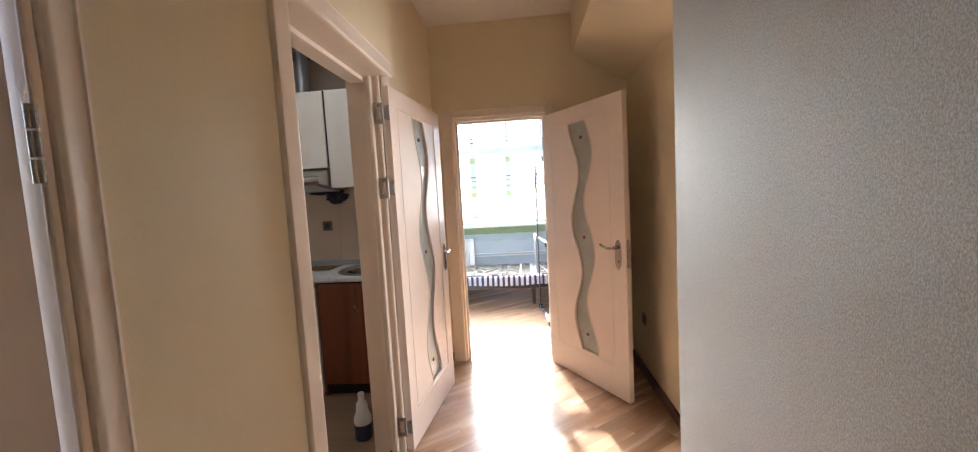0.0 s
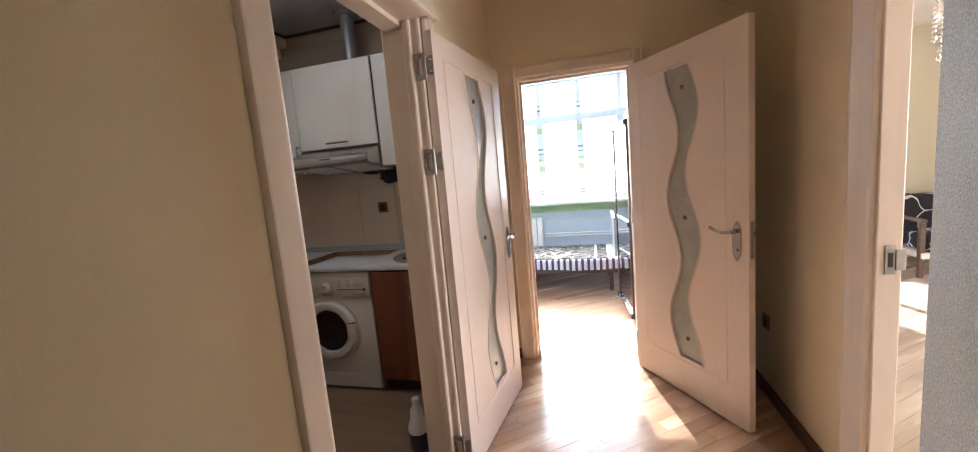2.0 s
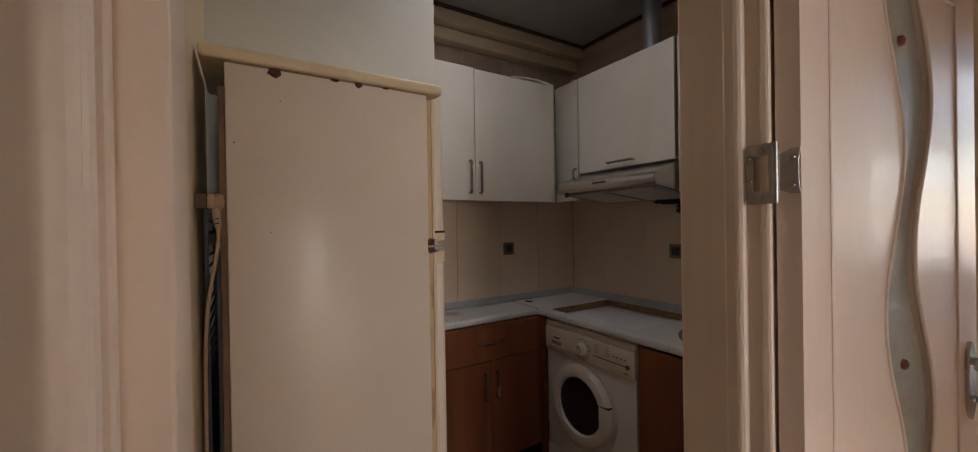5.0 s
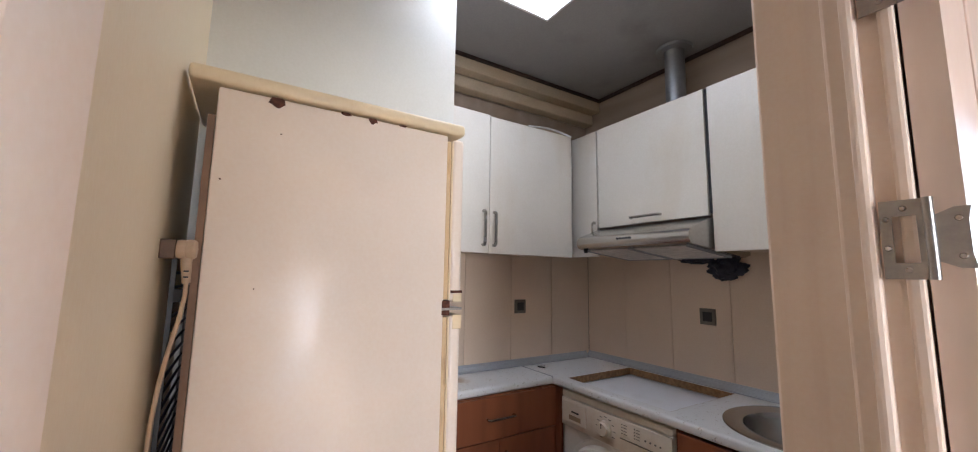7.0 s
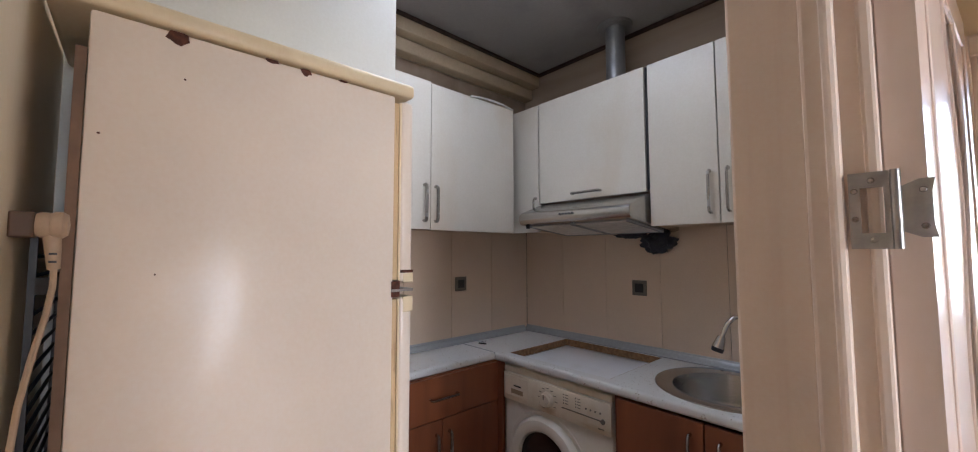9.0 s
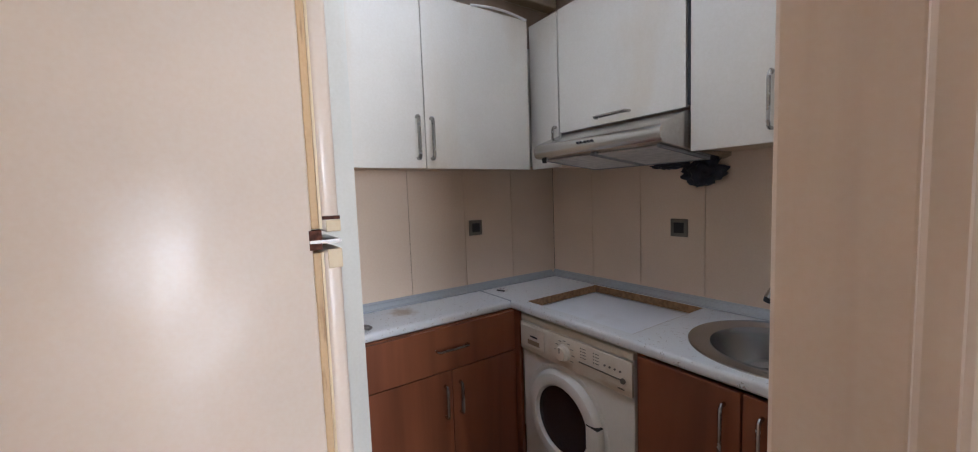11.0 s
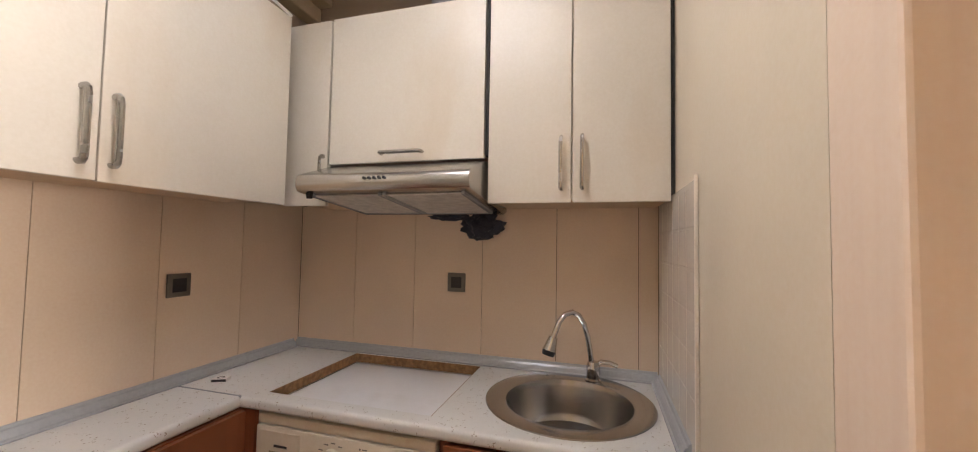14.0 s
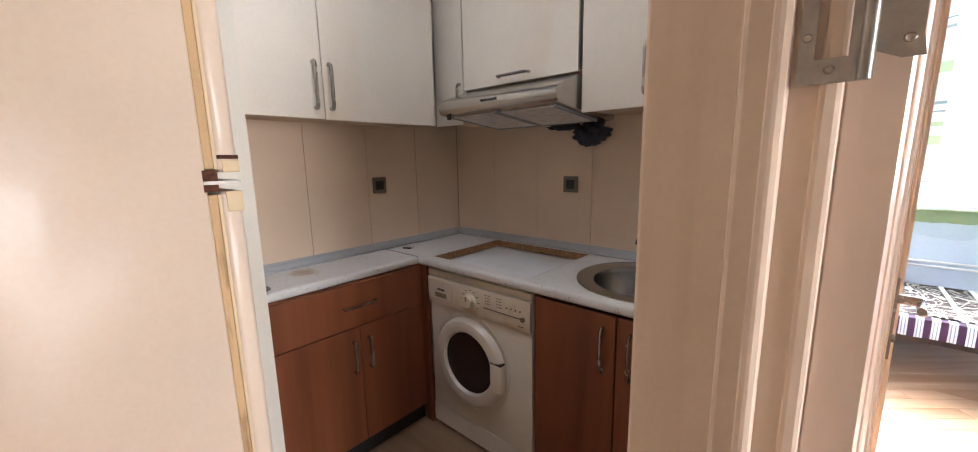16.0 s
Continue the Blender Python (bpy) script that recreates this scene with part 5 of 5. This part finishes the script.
# striped sheet hanging over the edge
m, t, b = nodes_of("striped_sheet")
n, l = t.nodes, t.links
tc = n.new("ShaderNodeTexCoord")
wv = n.new("ShaderNodeSeparateXYZ")
l.new(tc.outputs["Object"], wv.inputs[0])
mul = n.new("ShaderNodeMath")
mul.operation = "MULTIPLY"
mul.inputs[1].default_value = 1 / 0.066
l.new(wv.outputs[0], mul.inputs[0])
fr_ = n.new("ShaderNodeMath")
fr_.operation = "FRACT"
l.new(mul.outputs[0], fr_.inputs[0])
rp = n.new("ShaderNodeValToRGB")
rp.color_ramp.interpolation = "CONSTANT"
el = rp.color_ramp.elements
el[0].position, el[0].color = 0.0, (0.07, 0.028, 0.085, 1)
el[1].position, el[1].color = 0.42, (0.62, 0.66, 0.72, 1)
for pos, c in ((0.55, (0.16, 0.24, 0.42, 1)), (0.60, (0.68, 0.72, 0.76, 1)), (0.76, (0.16, 0.24, 0.42, 1)), (0.81, (0.62, 0.66, 0.72, 1)), (0.95, (0.05, 0.03, 0.08, 1))):
    e = el.new(pos)
    e.color = c
l.new(fr_.outputs[0], rp.inputs[0])
l.new(rp.outputs[0], b.inputs["Base Color"])
b.inputs["Roughness"].default_value = 0.85
bm = bmesh.new()
rows = []
prof = [(0.06, 0.384), (0.02, 0.385), (0.004, 0.379), (0.0, 0.365), (-0.004, 0.325), (-0.003, 0.273)]
for k, (dy, z) in enumerate(prof):
    row = []
    for i in range(121):
        x = BX0 + (BX1 - BX0) * i / 120
        f = k / (len(prof) - 1)
        row.append(bm.verts.new((x, BY0 + dy + f * 0.010 * math.sin(x * 23), z + f * 0.008 * math.sin(x * 6.3))))
    rows.append(row)
for p, q in zip(rows, rows[1:]):
    for i in range(120):
        bm.faces.new((p[i], p[i + 1], q[i + 1], q[i]))
single("bed_sheet", bm, m, "purple, blue and white striped sheet hanging over the bed's edge", "sheet", smooth=True)
# patterned rug
m, t, b = nodes_of("brown_white_rug")
n, l = t.nodes, t.links
tc = n.new("ShaderNodeTexCoord")
mp = n.new("ShaderNodeMapping")
mp.inputs["Location"].default_value = (0.85, -5.22, 0)
l.new(tc.outputs["Object"], mp.inputs[0])
gr = n.new("ShaderNodeTexNoise")
gr.inputs["Scale"].default_value, gr.inputs["Detail"].default_value, gr.inputs["Distortion"].default_value = 2.4, 2.0, 1.2
l.new(mp.outputs[0], gr.inputs[0])
tim = n.new("ShaderNodeMath")
tim.operation = "MULTIPLY"
tim.inputs[1].default_value = 11.0
l.new(gr.outputs[0], tim.inputs[0])
frc = n.new("ShaderNodeMath")
frc.operation = "FRACT"
l.new(tim.outputs[0], frc.inputs[0])
vo = n.new("ShaderNodeTexVoronoi")
vo.feature = "DISTANCE_TO_EDGE"
vo.inputs["Scale"].default_value = 9
l.new(tc.outputs["Object"], vo.inputs[0])
cmp1 = n.new("ShaderNodeMath")
cmp1.operation = "GREATER_THAN"
cmp1.inputs[1].default_value = 0.70
l.new(frc.outputs[0], cmp1.inputs[0])
cmp2 = n.new("ShaderNodeMath")
cmp2.operation = "LESS_THAN"
cmp2.inputs[1].default_value = 0.025
l.new(vo.outputs[0], cmp2.inputs[0])
mx = n.new("ShaderNodeMath")
mx.operation = "MAXIMUM"
l.new(cmp1.outputs[0], mx.inputs[0])
l.new(cmp2.outputs[0], mx.inputs[1])
cm = n.new("ShaderNodeMixRGB")
cm.inputs[1].default_value, cm.inputs[2].default_value = (0.030, 0.014, 0.012, 1), (0.34, 0.31, 0.275, 1)
l.new(mx.outputs[0], cm.inputs[0])
l.new(cm.outputs[0], b.inputs["Base Color"])
b.inputs["Roughness"].default_value = 0.95
rug = thing("bed_rug", "brown and white oriental patterned rug spread over the bed", "rug")
part("field", bx((BX0 + 0.04, -0.12, BY0 + 0.045, BY1 - 0.02, 0.386, 0.395), bevel=0.003), m, rug)
part("border", bx((-0.117, -0.095, BY0 + 0.045, BY1 - 0.02, 0.386, 0.3955)), OFFWHITE, rug, "white border band")
part("border", bx((-0.093, 0.02, BY0 + 0.045, BY1 - 0.02, 0.386, 0.395), bevel=0.002), m, rug)
part("border", bx((0.022, 0.045, BY0 + 0.045, BY1 - 0.02, 0.386, 0.3955)), OFFWHITE, rug, "white border band")
fb = bmesh.new()
rng = random.Random(8)
for i in range(62):
    y = BY0 + 0.06 + 0.0125 * i
    tube(fb, [(0.045, y, 0.391), (0.065, y + rng.uniform(-0.006, 0.006), 0.392), (0.085 + rng.uniform(0, 0.012), y + rng.uniform(-0.01, 0.01), 0.387)], 0.003, 5)
tagged(part("fringe", fb, OFFWHITE, rug, "white fringe"), kind="stuff")
# white bed end; the grey carries the shade it stands in
GREYP = mat("shade_grey_bed_white", (0.33, 0.34, 0.36), 0.45)
hb = thing("bed_headboard", "white bed end panel greyed for shade, leaning at the bed's end", "bed end")
part("panel", bx((0.100, 0.124, BY0 + 0.12, BY1, 0.384, 0.80), bevel=0.004), GREYP, hb)
part("top_rail", bx((0.095, 0.129, BY0 + 0.11, BY1 + 0.01, 0.80, 0.825), bevel=0.006), GREYP, hb)

# wardrobe with mirror doors
wd = thing("wardrobe", "dark wenge wardrobe with a tinted mirror door and chrome rails", "wardrobe", (0.482, -0.094, 0), 6.5)
part("side_panel", bx((0.205, 0.80, 4.10, 4.125, 0.0, 1.77), bevel=0.002), WARD, wd)
part("side_panel", bx((0.205, 0.80, 4.805, 4.83, 0.0, 1.77), bevel=0.002), WARD, wd)
part("top", bx((0.205, 0.80, 4.126, 4.804, 1.745, 1.77)), WARD, wd)
part("back", bx((0.785, 0.80, 4.126, 4.804, 0.07, 1.744)), WARD, wd)
part("base", bx((0.215, 0.80, 4.126, 4.804, 0.0, 0.069)), WARD, wd)
dr = part("mirror_door", bx((0.182, 0.190, 4.150, 4.75, 0.085, 1.722)), MIRROR, wd, "tinted mirror door")
for a, c in ((4.11, 4.148), (4.752, 4.79)):
    part("stile", bx((0.176, 0.203, a, c, 0.04, 1.77), bevel=0.003), WARD, dr, "dark wenge door stile")
for z0, z1 in ((0.050, 0.083), (0.868, 0.900), (1.724, 1.755)):
    part("rail", bx((0.166, 0.181, 4.13, 4.78, z0, z1), bevel=0.003), CHROME, dr, "chrome door rail")
    for y in (4.112, 4.762):
        part("rail_cap", bx((0.160, 0.1755, y, y + 0.03, z0 - 0.006, z1 + 0.006), bevel=0.003), BLACK, dr, "dark rail end cap")
bxs = thing("wardrobe_top_unit", "blue-black storage unit standing on the wardrobe", "storage unit", (0.482, -0.094, 0), 6.5)
NAVYL = mat("blue_black_laminate", (0.025, 0.035, 0.06), 0.40)
part("side_panel", bx((0.200, 0.80, 4.10, 4.125, 1.771, 2.66), bevel=0.002), NAVYL, bxs)
part("carcass", bx((0.40, 0.80, 4.126, 4.80, 1.771, 2.66), bevel=0.003), NAVYL, bxs)

# ---- living room ----
sofa = thing("armchair", "dark wooden armchair with a black and white patterned cover", "armchair", (3.46, 5.60, 0), -6)
m, t, b = nodes_of("black_white_cover")
n, l = t.nodes, t.links
tc = n.new("ShaderNodeTexCoord")
vo = n.new("ShaderNodeTexVoronoi")
vo.feature = "DISTANCE_TO_EDGE"
vo.inputs["Scale"].default_value = 5
ns = n.new("ShaderNodeTexNoise")
ns.inputs["Scale"].default_value = 4
ad = n.new("ShaderNodeMixRGB")
ad.inputs[0].default_value = 0.35
l.new(tc.outputs["Object"], ns.inputs[0])
l.new(tc.outputs["Object"], ad.inputs[1])
l.new(ns.outputs["Color"], ad.inputs[2])
l.new(ad.outputs[0], vo.inputs[0])
lt2 = n.new("ShaderNodeMath")
lt2.operation = "LESS_THAN"
lt2.inputs[1].default_value = 0.035
l.new(vo.outputs[0], lt2.inputs[0])
cm = n.new("ShaderNodeMixRGB")
cm.inputs[1].default_value, cm.inputs[2].default_value = (0.018, 0.014, 0.02, 1), (0.55, 0.52, 0.50, 1)
l.new(lt2.outputs[0], cm.inputs[0])
l.new(cm.outputs[0], b.inputs["Base Color"])
b.inputs["Roughness"].default_value = 0.85
part("seat", bx((-0.36, 0.50, -0.34, 0.34, 0.26, 0.44), bevel=0.04, seg=3), m, sofa, "patterned seat cushion", True)
part("backrest", bx((-0.36, 0.50, 0.20, 0.40, 0.40, 0.80), bevel=0.06, seg=3), m, sofa, "patterned backrest", True)
part("seat_frame", bx((-0.40, 0.54, -0.33, 0.36, 0.20, 0.258), bevel=0.006), PLASTW, sofa, "pale seat valance")
for x in (-0.41, 0.51):
    part("armrest", bx((x, x + 0.05, -0.32, 0.34, 0.56, 0.60), bevel=0.012), BRONZEW, sofa)
    for y in (-0.31, 0.29):
        part("leg", bx((x, x + 0.045, y, y + 0.045, 0.0, 0.56), bevel=0.005), BRONZEW, sofa)
ch = thing("chandelier", "crystal chandelier strand with hanging glass beads", "chandelier", (1.85, 3.36, 0))
CRY = glass("crystal_glass", (0.98, 0.98, 1.0), 0.02)
part("ceiling_cup", lathe(bmesh.new(), [(0.0, 2.60), (0.06, 2.60), (0.06, 2.615), (0.0, 2.619)], (0, 0, 0), 24), CHROME, ch, "", True)
part("hoop", lathe(bmesh.new(), [(0.150, 2.500), (0.156, 2.500), (0.156, 2.512), (0.150, 2.512), (0.150, 2.500)], (0.10, 0, 0), 32), CHROME, ch, "chrome hoop", True)
bead = mesh_of("bead", lathe(bmesh.new(), [(0.0, -0.011), (0.008, -0.006), (0.011, 0.0), (0.008, 0.006), (0.0, 0.011)], (0, 0, 0), 8), CRY)
drop = mesh_of("drop", lathe(bmesh.new(), [(0.0, -0.030), (0.014, -0.010), (0.011, 0.007), (0.0, 0.022)], (0, 0, 0), 8), CRY)
for k in range(11):
    a = 2 * math.pi * k / 11 + math.pi
    x, y, count = 0.10 + 0.150 * math.cos(a), 0.150 * math.sin(a), 25 if k % 2 else 21
    for i in range(count):
        ob = new("bead", bead)
        ob.parent = ch
        ob.matrix_basis = pose(x, y, 2.488 - 0.025 * i)
    ob = new("drop", drop)
    ob.parent = ch
    ob.matrix_basis = pose(x, y, 2.488 - 0.025 * count - 0.012)
for k in range(3):
    a = 2 * math.pi * k / 3
    part("wire", rod(bmesh.new(), (0.0, 0.0, 2.60), (0.10 + 0.150 * math.cos(a), 0.150 * math.sin(a), 2.51), 0.002, 6), CHROME, ch)
spot = thing("ceiling_spot", "small round ceiling spotlight, lit", "ceiling light", (3.39, 5.83, 0))
part("bezel", lathe(bmesh.new(), [(0.030, 2.612), (0.048, 2.610), (0.050, 2.619)], (0, 0, 0), 24), CHROME, spot, "", True)
part("lens", lathe(bmesh.new(), [(0.0, 2.613), (0.030, 2.613), (0.030, 2.619)], (0, 0, 0), 24), glow("spot_lens", (1, 0.98, 0.95), 12), spot)
structure("window_2", bx((5.22, 5.28, 0.05, 2.25, 0.4, 0.46), (5.22, 5.28, 0.05, 2.25, 2.34, 2.4), (5.22, 5.28, 0.05, 0.11, 0.46, 2.34), (5.22, 5.28, 2.19, 2.25, 0.46, 2.34), (5.22, 5.28, 1.12, 1.18, 0.46, 2.34)), UPVC, "white living room window frame", "window")
structure("window_3", bx((1.2, 2.7, 6.28, 6.34, 0.55, 0.61), (1.2, 2.7, 6.28, 6.34, 2.39, 2.45), (1.2, 1.26, 6.28, 6.34, 0.61, 2.39), (2.64, 2.7, 6.28, 6.34, 0.61, 2.39), (1.92, 1.98, 6.28, 6.34, 0.61, 2.39)), UPVC, "white living room window frame", "window")
single("pelmet", bx((3.70, 5.19, 6.12, 6.249, 2.38, 2.618), bevel=0.004), WARD, "dark brown wooden curtain pelmet under the ceiling", "pelmet")

# ---- ground outside ----
structure("ground", bx((-60, 60, -60, 60, -9.2, -9.0)), mat("pale_yard_ground", (0.30, 0.28, 0.25), 0.9, vary=0.2, scale=0.3), "pale paved yard far below", "ground")

# ---- parquet, laid last ----
PW, PL = 0.085, 0.56
floor_ob = bpy.data.objects["floor"]


def clip(poly, axis, value, keep_above):
    out = []
    for i in range(len(poly)):
        a, b = poly[i], poly[(i + 1) % len(poly)]
        ia = (a[axis] >= value) == keep_above
        ib = (b[axis] >= value) == keep_above
        if ia:
            out.append(a)
        if ia != ib:
            s = (value - a[axis]) / (b[axis] - a[axis])
            out.append((a[0] + (b[0] - a[0]) * s, a[1] + (b[1] - a[1]) * s))
    return out


def lay(region):
    """Diagonal boards clipped to a rectangle x0, x1, y0, y1, as outlines with their turn."""
    x0, x1, y0, y1 = region
    c, s = math.cos(radians(38)), math.sin(radians(38))
    rows, boards = int(8 / PW), []
    for i in range(-rows, rows):
        shift = (i * 0.37 % 1) * PL
        for j in range(-16, 16):
            u0, v0 = j * PL + shift, i * PW
            g = 0.0007
            quad = [(u0 + g, v0 + g), (u0 + PL - g, v0 + g), (u0 + PL - g, v0 + PW - g), (u0 + g, v0 + PW - g)]
            poly = [(u * c - v * s, u * s + v * c) for u, v in quad]
            for axis, value, above in ((0, x0, True), (0, x1, False), (1, y0, True), (1, y1, False)):
                if len(poly) < 3:
                    break
                poly = clip(poly, axis, value, above)
            if len(poly) >= 3:
                boards.append((poly, (u0 + PL / 2, v0 + PW / 2)))
    return boards


TURN38 = Matrix.Rotation(radians(38), 4, "Z")


def board_mesh(bm, poly, origin=None):
    local = TURN38.inverted()
    pts = [local @ Vector((x, y, 0)) for x, y in poly]
    if origin:
        pts = [p - Vector((*origin, 0)) for p in pts]
    slab(bm, [(p.x, p.y) for p in pts], -0.0118, 0.0)


near = lay((-0.80, 0.95, 0.35, 3.44)) + lay((-0.95, 0.30, 3.44, 4.80))
rest = lay((-0.80, 0.95, -1.0, 0.35)) + lay((-3.2, -0.95, 3.44, 6.0)) + lay((-0.95, 0.30, 4.80, 6.0)) + lay((0.30, 0.95, 3.44, 6.0))
far_l = lay((0.95, 5.2, -1.2, 6.25))
for poly, mid in near[:300]:
    bm = bmesh.new()
    board_mesh(bm, poly, mid)
    ob = new("plank", mesh_of("plank", bm, FLOORW))
    ob.parent = floor_ob
    ob.matrix_basis = TURN38 @ pose(mid[0], mid[1], 0)
for many, timber, words in ((near[300:] + rest, FLOORW, "honey-brown parquet boards laid on the diagonal"), (far_l, FLOORL, "pale worn parquet boards laid on the diagonal")):
    bm = bmesh.new()
    for poly, mid in many:
        board_mesh(bm, poly)
    ob = new("planks", mesh_of("planks", bm, timber))
    ob.parent = floor_ob
    ob.matrix_basis = TURN38
    tagged(ob, words, kind="stuff")
